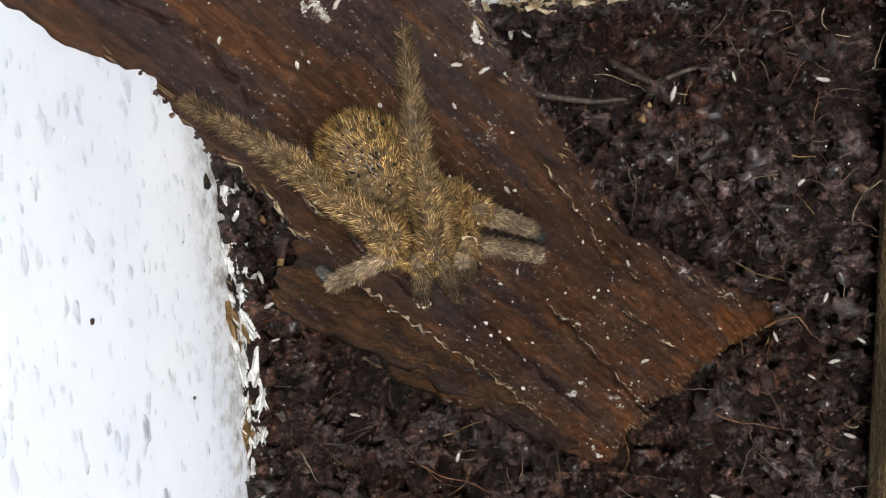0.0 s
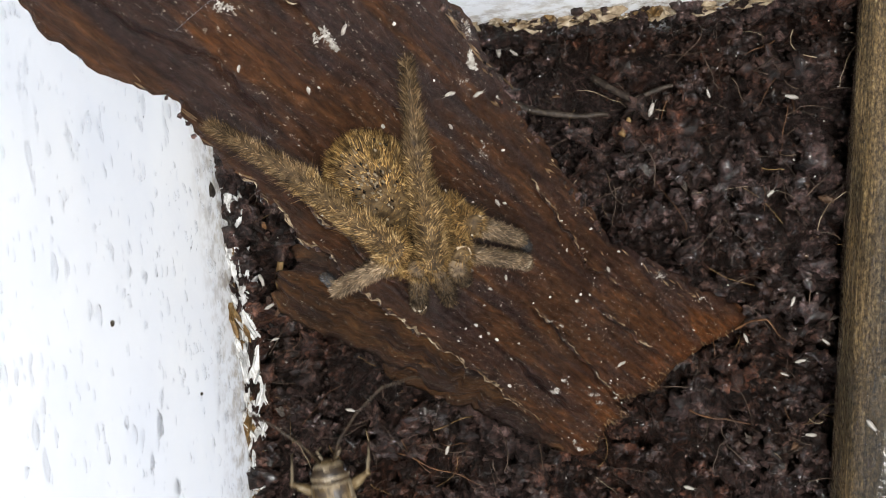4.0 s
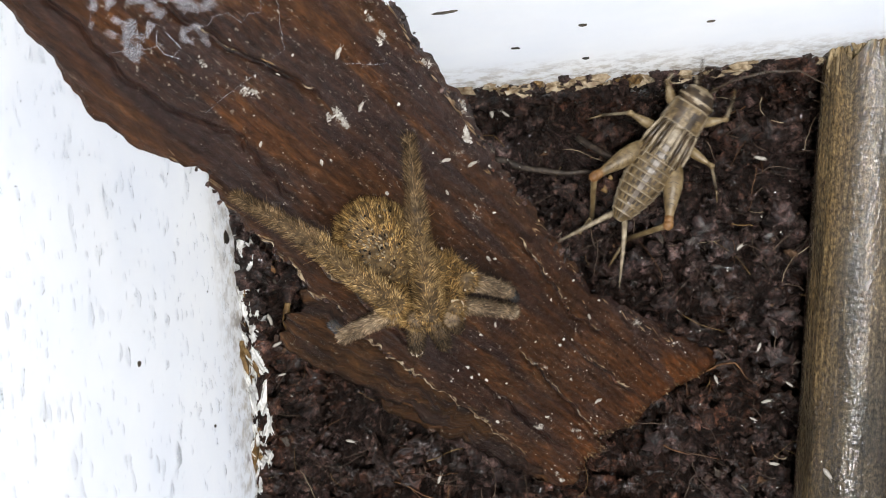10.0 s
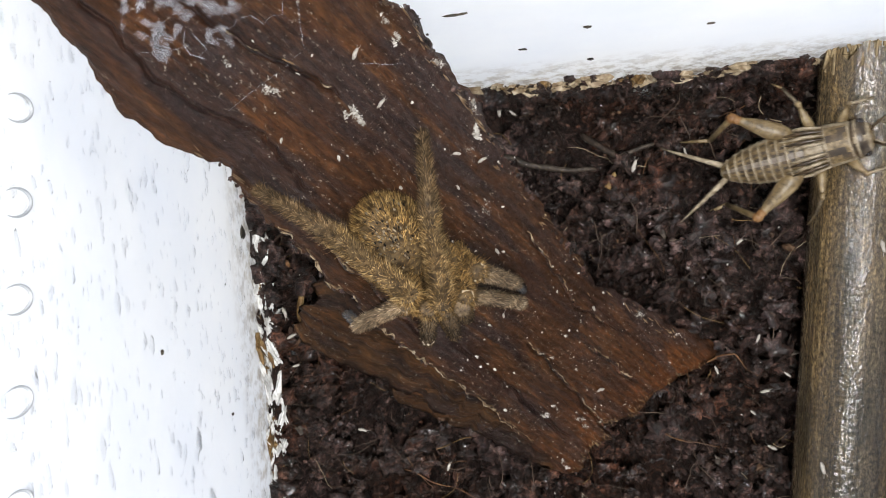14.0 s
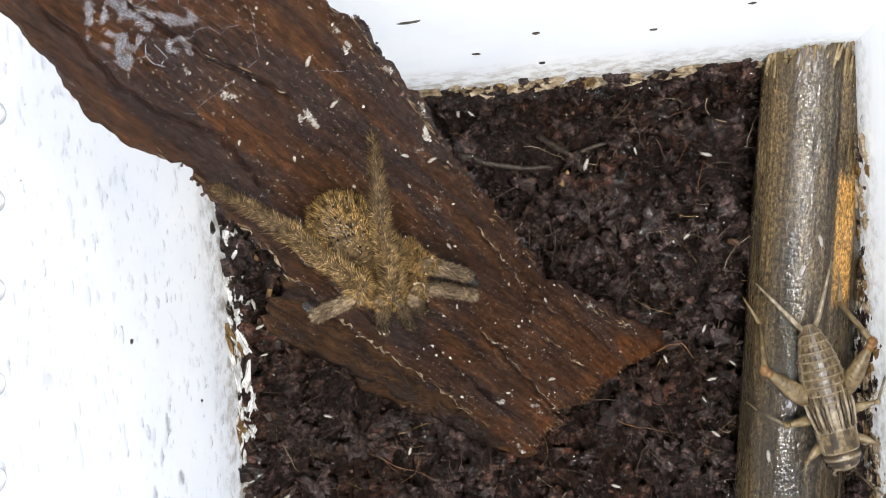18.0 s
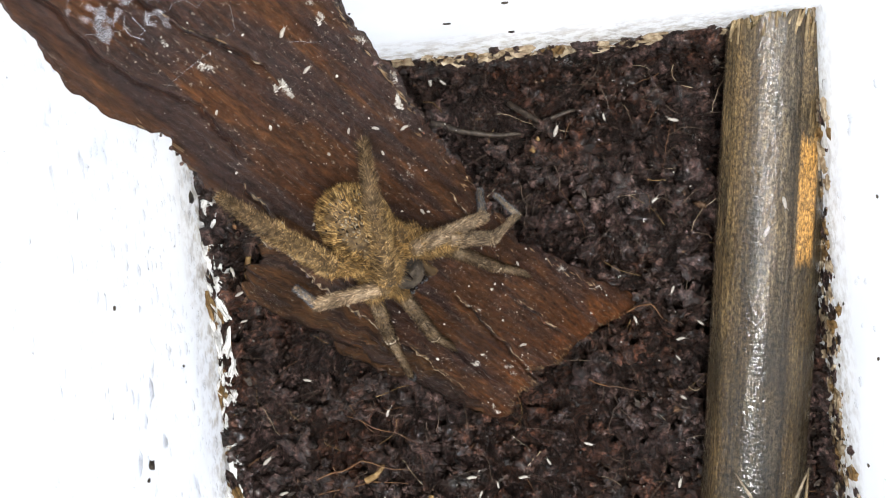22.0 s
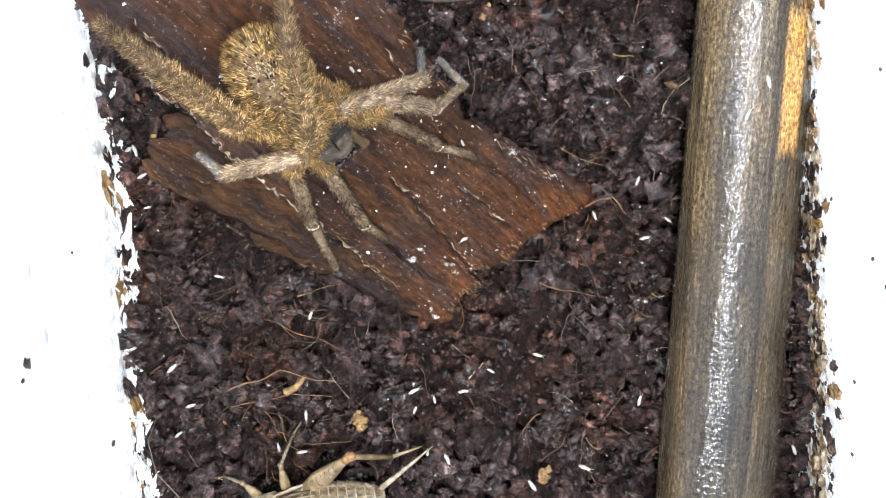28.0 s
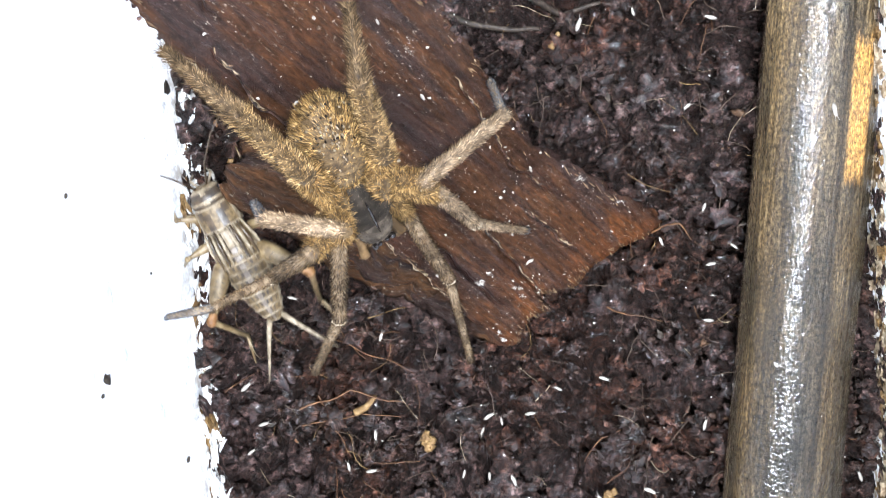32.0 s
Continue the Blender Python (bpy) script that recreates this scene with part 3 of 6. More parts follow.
def bark_cracks():
    random.seed(14)
    for s0, s1, q0, q1, deep in CRACKS[:5]:
        def along(at):
            return q0 + (q1 - q0) * (at - s0) / (s1 - s0) + 0.008 * noise.noise(Vector((at * 6, q0 * 9, 0)))

        # Dark strip sunk along the crack in place of its shade.
        s = Soup()
        ats = [s0 + (s1 - s0) * (0.06 + 0.88 * k / 24) for k in range(25)]
        s.tube([bark_point(at, along(at), 0.25 * deep)[0] for at in ats], [0.0095 * max(0.12, math.sin(math.pi * k / 24)) * (0.5 + 1.1 * abs(noise.noise(Vector((k * 0.6, q0 * 7, 0))))) for k in range(25)], 6)
        s.make("crack_shade", SOIL, bark, "dark strip standing in for the shade in a crack")
        for k in range(14):
            at = random.uniform(s0 + 0.05, s1 - 0.05)
            long = random.uniform(0.008, 0.045)
            shift = random.gauss(0.010, 0.004)
            s = Soup()
            s.tube([bark_point(at + long * j / 4, along(at + long * j / 4) + shift + random.gauss(0, 0.002), 0.002)[0] for j in range(5)], [0.001, random.uniform(0.002, 0.005), random.uniform(0.002, 0.006), random.uniform(0.002, 0.004), 0.001], 5)
            s.make("splinter", PALE_FIBRE if k % 3 else SPLINTER, bark, "pale torn fibre")



bark_cracks()


def bark_fray():
    """Tan fibres and crumbs along the torn foot and edges."""
    random.seed(14)
    s = Soup()
    for k in range(90):
        q = random.uniform(0.02, 0.99)
        at = lerp(FOOT, q) + 0.012 + abs(random.gauss(0, 0.03))
        p, _ = bark_point(at, q, 0.003)
        l = random.uniform(0.006, 0.03)
        d = (AX * random.gauss(1, 0.3) + BX * random.gauss(0, 0.35)) * -l + Vector((0, 0, -l * 0.9))
        s.tube([p, p + d * 0.5 + Vector((0, 0, 0.002)), p + d], [0.002, 0.0026, 0.001], 4)
    for k in range(120):
        q = random.choice((random.uniform(0.93, 0.99), random.uniform(0.93, 0.99), random.uniform(0.01, 0.03)))
        at = random.uniform(-0.85, 1.4)
        p, _ = bark_point(at, q, 0.002)
        d = (AX * random.gauss(1, 0.2) + BX * random.gauss(0, 0.15) + Vector((0, 0, 1.2))) * random.uniform(-0.03, 0.03)
        s.tube([p - d, p, p + d], [0.001, random.uniform(0.002, 0.005), 0.001], 4)
    s.make("fray", SPLINTER, bark, "tan torn fibres along the edge")
    s = Soup()
    for k in range(60):
        at, q = random.uniform(-0.55, 1.0), abs(random.gauss(0.004, 0.008))
        l = random.uniform(0.01, 0.04)
        pts = [bark_point(at + l * j / 3, q + random.gauss(0, 0.002), 0.003)[0] for j in range(4)]
        s.tube(pts, [0.001, random.uniform(0.0015, 0.004), 0.003, 0.001], 5)
    s.make("pale_edge", PALE_FIBRE, bark, "cream bare edge of the bark")


bark_fray()
bark_flap("flap", bark, [(-1.82, -0.565, 0.42), (-0.86, -1.22, 0.08), (-0.60, -0.90, 0.16), (-1.565, -0.27, 0.50)], 0.05, 3)
bark_flap("splinter", bark, [(-1.34, -1.0, 0.12), (-0.80, -1.27, 0.08), (-0.6, -1.0, 0.25), (-1.15, -0.75, 0.25)], 0.04, 9)
bark_flap("chip", bark, [(-0.90, -1.22, 0.1), (-0.45, -1.5, 0.03), (-0.35, -1.2, 0.12), (-0.75, -0.98, 0.2)], 0.04, 15)


# ---- cane ----
def cane_stick():
    top = tagged(new("cane_stick"), "weathered split bamboo cane lying wet on the soil", "bamboo cane")
    p0, p1 = Vector((1.405, 0.66, 0.17)), Vector((0.94, -2.75, 0.17))
    n, m, rad = 150, 40, 0.30
    ax = (p1 - p0).normalized()
    side = Vector((ax.y, -ax.x, 0)).normalized() * -1
    up = Vector((0, 0, 1))
    verts, uvs, faces = [], [], []
    for i in range(n + 1):
        for j in range(m):
            a = 2 * math.pi * j / m
            t = i / n
            tear = (0.16 * noise.noise(Vector((math.cos(a) * 2, math.sin(a) * 2, 3))) + 0.12 * noise.noise(Vector((math.cos(a) * 9, math.sin(a) * 9, 3)))) * max(0, 1 - t * 8)
            rr = rad * (1 + 0.05 * math.cos(3 * a + 0.4) + 0.03 * noise.noise(Vector((math.cos(a) * 3, math.sin(a) * 3, t * 5))) + 0.02 * noise.noise(Vector((math.cos(a) * 12, math.sin(a) * 12, t * 3))))
            if 0.25 < a % 6.283 < 0.9:
                rr *= 0.97
            p = p0 + ax * ((p1 - p0).length * t - tear) + side * math.cos(a) * rr + up * math.sin(a) * rr * 0.8
            verts.append(tuple(p))
            uvs.append((a * rad, t * (p1 - p0).length))
    for i in range(n):
        for j in range(m):
            a, b = i * m + j, i * m + (j + 1) % m
            faces.append((a, a + m, b + m, b))
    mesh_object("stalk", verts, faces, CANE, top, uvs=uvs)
    for t, s in ((0.012, 1), (1.0, -1)):
        s2 = Soup()
        c = p0 + (p1 - p0) * t
        ring = [tuple(c + side * math.cos(2 * math.pi * j / m) * rad * 0.95 + up * math.sin(2 * math.pi * j / m) * rad * 0.76) for j in range(m)]
        s2.add(ring + [tuple(c + ax * 0.04 * s)], [(j, (j + 1) % m, m) for j in range(m)])
        s2.make("end", CANE_PITH, top, "pale torn cane end")
    random.seed(17)
    s2 = Soup()
    for k in range(90):
        a = math.radians(random.uniform(5, 175))
        rr = rad * random.uniform(0.75, 1.0)
        p = p0 + ax * random.uniform(0.0, 0.10) + side * math.cos(a) * rr + up * math.sin(a) * rr * 0.8
        l = random.uniform(0.04, 0.17)
        d = -ax * l + Vector((random.gauss(0, 0.02), 0, random.gauss(0.01, 0.02)))
        s2.tube([p - d * 0.6, p, p + d * 0.6, p + d], [0.008, 0.012, 0.008, 0.002], 5)
    s2.make("fibre_fringe", CANE_PITH, top, "torn tan fibres at the cane's end")
    return top


cane_stick()


# ---- creature materials ----
def hide_material(name, dark, mid, pale, scale=18, rough=0.6, spec=0.3):
    return simple(name, [(0.32, dark), (0.5, mid), (0.68, pale)], scale, rough, spec, 0.3)


def fur_material(name, dark, mid, pale, grain=16):
    m, nt, b = material(name, 0.7, 0, 0.12)
    geo = nt.nodes.new("ShaderNodeNewGeometry")
    hair = ramp(nt, geo.outputs["Random Per Island"], [(0.0, dark), (0.3, tuple(0.45 * k for k in mid)), (0.65, mid), (0.9, tuple(0.5 * (k + j) for k, j in zip(mid, pale))), (1.0, pale)])
    patchy = noise_tex(nt, coords(nt, (1 / U,) * 3), grain, 5)
    nt.links.new(mix(nt, 0.85 if grain > 20 else 0.6, hair, ramp(nt, patchy, [(0.38, (0.12, 0.10, 0.08)), (0.49, (0.8, 0.78, 0.75)), (0.61, (1.7, 1.65, 1.6))]), "MULTIPLY"), b.inputs["Base Color"])
    return m


FUR = fur_material("golden_fur", (0.0297, 0.0162, 0.0054), (0.20, 0.118, 0.040), (0.52, 0.36, 0.16))
FUR_BROWN = fur_material("brown_fur", (0.016, 0.010, 0.005), (0.095, 0.060, 0.028), (0.26, 0.19, 0.115))
FUR_HIND = fur_material("hind_fur", (0.0270, 0.0149, 0.0054), (0.1593, 0.0999, 0.0392), (0.4860, 0.3578, 0.1890))
FUR_BACK = fur_material("back_fur", (0.0270, 0.0149, 0.0054), (0.225, 0.135, 0.044), (0.66, 0.48, 0.22), 26)
FUR_LEG = fur_material("leg_fur", (0.0405, 0.0257, 0.0135), (0.2700, 0.1863, 0.1080), (0.6750, 0.5400, 0.3780), 20)
FUR_TOE = fur_material("toe_pad", (0.03, 0.03, 0.033), (0.075, 0.078, 0.086), (0.20, 0.205, 0.215))
CARAPACE = fur_material("carapace_skin", (0.010, 0.008, 0.006), (0.045, 0.036, 0.027), (0.15, 0.125, 0.098))
SKIN = hide_material("spider_skin", (0.0216, 0.0120, 0.0048), (0.0744, 0.0468, 0.0204), (0.1560, 0.1056, 0.0504), 34, 0.7)
LEG_SKIN = hide_material("leg_skin", (0.0390, 0.0247, 0.0130), (0.1430, 0.0988, 0.0585), (0.3250, 0.2470, 0.1625), 22, 0.65)
PALE_JOINT = hide_material("joint_skin", (0.3, 0.23, 0.15), (0.46, 0.38, 0.27), (0.6, 0.53, 0.42), 20, 0.6)
EYE = material("eye", 0.08)[0]
EYE.node_tree.nodes["Principled BSDF"].inputs["Base Color"].default_value = (0.008, 0.006, 0.006, 1)
CR_TAN = hide_material("cricket_tan", (0.034, 0.022, 0.008), (0.112, 0.076, 0.034), (0.205, 0.150, 0.078), 34, 0.45, 0.4)
CR_GREY = hide_material("cricket_grey", (0.064, 0.048, 0.034), (0.128, 0.102, 0.078), (0.200, 0.167, 0.132), 26, 0.35, 0.5)
CR_PALE = hide_material("cricket_pale", (0.0920, 0.0690, 0.0414), (0.2024, 0.1610, 0.1058), (0.3312, 0.2760, 0.1978), 30, 0.45, 0.4)
CR_DARK = hide_material("cricket_dark", (0.012, 0.007, 0.003), (0.04, 0.025, 0.012), (0.085, 0.056, 0.03), 16, 0.4, 0.5)
CR_LEG = hide_material("cricket_leg", (0.062, 0.040, 0.016), (0.145, 0.100, 0.046), (0.235, 0.176, 0.094), 20, 0.4, 0.45)
CR_KNEE = hide_material("cricket_knee", (0.088, 0.037, 0.010), (0.177, 0.085, 0.026), (0.245, 0.143, 0.064), 14, 0.5, 0.4)
INSECT = hide_material("springtail_white", (0.22, 0.2, 0.17), (0.33, 0.305, 0.27), (0.44, 0.415, 0.375), 30, 0.5, 0.4)


def fuzz(soup, roots, length, lean, width, spread=0.35):
    """Hairs from (root, normal) pairs that lean along one way."""
    for p, nrm in roots:
        d = (Vector(nrm) * 0.75 + Vector(lean) + Vector((random.uniform(-1, 1), random.uniform(-1, 1), random.uniform(-1, 1))) * spread).normalized()
        soup.hair(p, Vector(p) + d * length * random.uniform(0.6, 1.25), width)


def on_blob(n, centre, size):
    out = []
    for _ in range(n):
        d = Vector((random.gauss(0, 1), random.gauss(0, 1), random.gauss(0, 1))).normalized()
        if d.z < -0.5:
            continue
        p = Vector(centre) + Vector((d.x * size[0], d.y * size[1], d.z * size[2])) * 0.97
        out.append((p, Vector((d.x / size[0], d.y / size[1], d.z / size[2])).normalized()))
    return out


# ---- spider: x ahead, z up from the bark; its middle is the carapace ----
SPIDER = tagged(new("spider"), "furry golden-brown wandering spider crouched on the bark", "spider")
LEGS = {}
LEG_SIZE = {'L4': (0.516, 0.428, 0.340), 'R4': (0.393, 0.397, 0.304), 'L3': (0.231, 0.333, 0.121), 'R3': (0.247, 0.503, 0.219), 'R2': (0.239, 0.550, 0.384, 0.243), 'R1': (0.262, 0.576, 0.664), 'L1': (0.168, 0.621, 0.494), 'L2': (0.231, 0.424, 0.394, 0.190)}


def spider_body():
    random.seed(3)
    s = Soup()
    c, size = (-0.46, 0, 0.03), (0.26, 0.152, 0.145)
    s.blob(c, size, rough=0.06, seed=2, rings=18, sides=24)
    n = len(s.f)
    fuzz(s, on_blob(12000, c, size), 0.032, (-0.35, 0, -0.75), 0.0018, 0.33)
    fuzz(s, on_blob(500, c, size), 0.046, (-0.3, 0, -0.6), 0.0016, 0.35)
    s.i[n:] = [1] * (len(s.f) - n)
    back = s.make("abdomen", FUR_BACK, SPIDER, mats=[SKIN, FUR_BACK])
    for mat, count, label, part_name in ((CR_PALE, 40, "cream fleck on the furry back", "pale_fleck"), (EYE, 30, "dark pit in the furry back", "dark_fleck")):
        for k in range(count):
            spot = Soup()
            d = (Vector((-0.70, 0, 0.68)) + Vector((random.gauss(0, 0.28), random.gauss(0, 0.30), random.gauss(0, 0.28)))).normalized()
            x, y, z = c[0] + d.x * (size[0] + 0.016), d.y * (size[1] + 0.016), c[2] + d.z * (size[2] + 0.016)
            spot.blob((x, y, z), (random.uniform(0.003, 0.008), random.uniform(0.002, 0.005), random.uniform(0.003, 0.008)), (0, 0, random.gauss(0, 0.5)), 0.6, k, 5, 7)
            spot.make(part_name, mat, back, label)
    s = Soup()
    s.blob((0.04, 0, 0.0), (0.19, 0.14, 0.085), rough=0.05, seed=5, rings=14, sides=20)
    s.blob((0.20, 0, 0.015), (0.11, 0.09, 0.075), rings=10, sides=14)
    fuzz(s, on_blob(2800, (0.04, 0, 0.0), (0.19, 0.14, 0.085)), 0.022, (-0.9, 0, 0.0), 0.0016)
    fuzz(s, on_blob(1100, (0.20, 0, 0.015), (0.11, 0.09, 0.075)), 0.018, (-0.9, 0, 0.0), 0.0015)
    cara = s.make("carapace", CARAPACE, SPIDER, "grey-brown carapace with a dark middle line")
    line = Soup()
    line.tube([(-0.06, 0, 0.080), (0.04, 0, 0.094), (0.12, 0, 0.090), (0.17, 0, 0.092)], [0.003, 0.008, 0.006, 0.003], 6)
    line.make("groove", EYE, cara, "dark groove")
    for x, y, z, r in ((0.295, 0.02, 0.06, 0.013), (0.295, -0.02, 0.06, 0.013), (0.275, 0.045, 0.075, 0.016), (0.275, -0.045, 0.075, 0.016), (0.305, 0.03, 0.035, 0.01), (0.305, -0.03, 0.035, 0.01)):
        e = Soup()
        e.blob((x, y, z), (r, r, r), rings=6, sides=8)
        e.make("eye", EYE, cara, "glossy black eye")
    for side in (-1, 1):
        for x, y, z, size, mat in ((-0.13, 0.095, 0.05, (0.17, 0.052, 0.075), FUR), (0.0, 0.13, -0.01, (0.06, 0.06, 0.055), FUR), (0.08, 0.12, -0.02, (0.05, 0.055, 0.05), FUR_BROWN)):
            if side < 0 and x < -0.1:
                x, z = -0.11, 0.0
            h = Soup()
            h.blob((x, side * y, z), size, (0, 0, 0), 0.1, 3, 10, 12)
            n = len(h.f)
            fuzz(h, on_blob(1500 if x < -0.1 else 700, (x, side * y, z), size), 0.034, (-0.4, 0.1 * side, -0.5), 0.0018, 0.35)
            h.i[n:] = [1] * (len(h.f) - n)
            h.make("hip", mat, SPIDER, "furry golden hip", mats=[SKIN, mat])
        s = Soup()
        s.blob((0.31, side * 0.035, -0.03), (0.045, 0.032, 0.07), rings=8, sides=10)
        fuzz(s, on_blob(260, (0.31, side * 0.035, -0.03), (0.045, 0.032, 0.07)), 0.025, (0.2, 0, 0), 0.002)
        s.make("jaw", FUR_BROWN, SPIDER)
        s = Soup()
        pts = [(0.25, side * 0.075, -0.02), (0.33, side * 0.10, 0.045), (0.39, side * 0.085, 0.0), (0.41, side * 0.07, -0.07)]
        s.tube(pts, [0.020, 0.023, 0.024, 0.012], 8)
        fuzz(s, [(p, (0, side, 0.6)) for p in pts for _ in range(30)], 0.024, (0.3, 0, 0), 0.002, 0.8)
        s.make("palp", FUR_BROWN, SPIDER)


def leg_piece(name, length, r0, r1, r2, skin, fur, rim, hairs, pile, stand):
    """A leg segment along x: a dark skin tube, its coat of hairs and, at its open end, a pale rim."""
    s = Soup()
    n = 10
    pts = [(length * k / n, 0, 0) for k in range(n + 1)]
    radii = [float(np.interp(k / n, (0, 0.3, 0.85, 1), (r0, r1, r2, r2 * 1.05))) for k in range(n + 1)]
    radii[0] *= 0.8
    s.tube(pts, radii, 12)
    s.blob((length, 0, 0), (r2 * 0.9, r2, r2), rings=8, sides=12)
    s.blob((0, 0, 0), (r0 * 0.9, r0, r0), rings=8, sides=12)
    bare = len(s.f)
    roots = []
    for _ in range(hairs):
        u, a = random.random(), random.uniform(0, 2 * math.pi)
        r = float(np.interp(u, (0, 0.3, 1), (r0, r1, r2))) * 0.96
        roots.append((Vector((u * length, math.cos(a) * r, math.sin(a) * r)), Vector((0, math.cos(a), math.sin(a)))))
    roots += on_blob(160, (length, 0, 0), (r2 * 0.9, r2, r2)) + on_blob(220, (0, 0, 0), (r0 * 0.9, r0, r0))
    fuzz(s, roots, pile, (stand, 0, 0), 0.0016, 0.3)
    fuzz(s, roots[::9], pile * 1.7, (stand * 0.8, 0, 0), 0.0014, 0.35)
    s.i[bare:] = [1] * (len(s.f) - bare)
    ob = s.make(name, None, SPIDER, mats=[skin, fur])
    if rim:
        ring = Soup()
        m = 14
        turns = [0.9 + 2.9 * k / m for k in range(m + 1)]
        ring.tube([(length + 0.006 * noise.noise(Vector((a * 2, length * 9, 0))), math.cos(a) * r2 * (1.08 + 0.2 * noise.noise(Vector((a * 1.7, length * 5, 3)))), math.sin(a) * r2 * 1.1) for a in turns], [0.0028 + 0.013 * max(0, noise.noise(Vector((k * 0.6, length * 40, 2)))) for k in range(m + 1)], 6)
        ring.make("joint_rim", PALE_JOINT, ob, "pale joint rim")
    return ob


def spider_legs():
    random.seed(6)
    for key, sizes in LEG_SIZE.items():
        rear = key in ("R4", "L4")
        k = 1.22 if rear else 1.0
        shin, shin_skin = (FUR_HIND, SKIN) if rear else (FUR_BROWN, LEG_SKIN) if key in ("L1", "L2", "R1") else (FUR_LEG, LEG_SKIN)
        for name, length, (r0, r1, r2), skin, fur, rim, dense, pile, stand in zip(
                ("femur", "tibia", "foot", "toe"), sizes,
                ((0.034, 0.041, 0.036), (0.036, 0.034, 0.028), (0.024, 0.020, 0.016), (0.017, 0.017, 0.011)),
                (SKIN, shin_skin, shin_skin, LEG_SKIN), (FUR, shin, FUR_BROWN if rear or key in ("R1", "L1", "L2") else FUR_LEG, FUR_TOE),
                (key in ("R3", "R2"), key in ("R2", "R1", "L1", "L2"), False, False),
                (5200, 5200 if rear else 3800, 3400 if rear else 2200, 3000), (0.030, 0.031 if rear else 0.018, 0.030 if rear else 0.014, 0.010), (0.5, 0.85, 0.9, 0.9)):
            if name == "foot" and key in ("R3", "L3"):
                skin, fur, pile = LEG_SKIN, FUR_TOE, 0.012
            if name == "foot" and rear:
                r0, r1, r2 = 0.032, 0.024, 0.010
            LEGS[key + "_" + name] = leg_piece(name, length, r0 * k, r1 * k, r2 * k, skin, fur, rim, int(300 + dense * length), pile, stand)


spider_body()
spider_legs()

# ---- cricket: x ahead, its middle at the origin ----
CRICKET = tagged(new("cricket"), "pale tan young house cricket with banded back and long feelers", "cricket")
CR_LEGS = []


def ringed(profile, slots, name, mats, parent, label="", flat=0.85, sides=18):
    """A body turned from (x, radius) pairs, each with its material slot."""
    s = Soup()
    for k in range(len(profile) - 1):
        (x0, r0), (x1, r1) = profile[k], profile[k + 1]
        verts, faces = [], []
        for x, r in ((x0, r0), (x1, r1)):
            for j in range(sides):
                a = 2 * math.pi * j / sides
                verts.append((x, math.cos(a) * r, math.sin(a) * r * flat))
        for j in range(sides):
            faces.append((j, (j + 1) % sides, sides + (j + 1) % sides, sides + j))
        for f_i, f in enumerate(faces):
            s.f.append(tuple(v + len(s.v) for v in f))
            top = math.sin(2 * math.pi * (f_i + 0.5) / sides)
            side = math.cos(2 * math.pi * (f_i + 0.5) / sides)
            s.i.append(slots(k, top, side))
        s.v.extend(verts)
    s.add([(profile[0][0], 0, 0)] + [(profile[0][0], math.cos(2 * math.pi * j / sides) * profile[0][1], math.sin(2 * math.pi * j / sides) * profile[0][1] * flat) for j in range(sides)], [(0, 1 + (j + 1) % sides, 1 + j) for j in range(sides)])
    e = profile[-1]
    s.add([(e[0], 0, 0)] + [(e[0], math.cos(2 * math.pi * j / sides) * e[1], math.sin(2 * math.pi * j / sides) * e[1] * flat) for j in range(sides)], [(0, 1 + j, 1 + (j + 1) % sides) for j in range(sides)])
    ob = s.make(name, None, parent, label, True, mats)
    bm = bmesh.new()
    bm.from_mesh(ob.data)
    bmesh.ops.remove_doubles(bm, verts=bm.verts, dist=1e-5 * U)
    bm.to_mesh(ob.data)
    bm.free()
    return ob


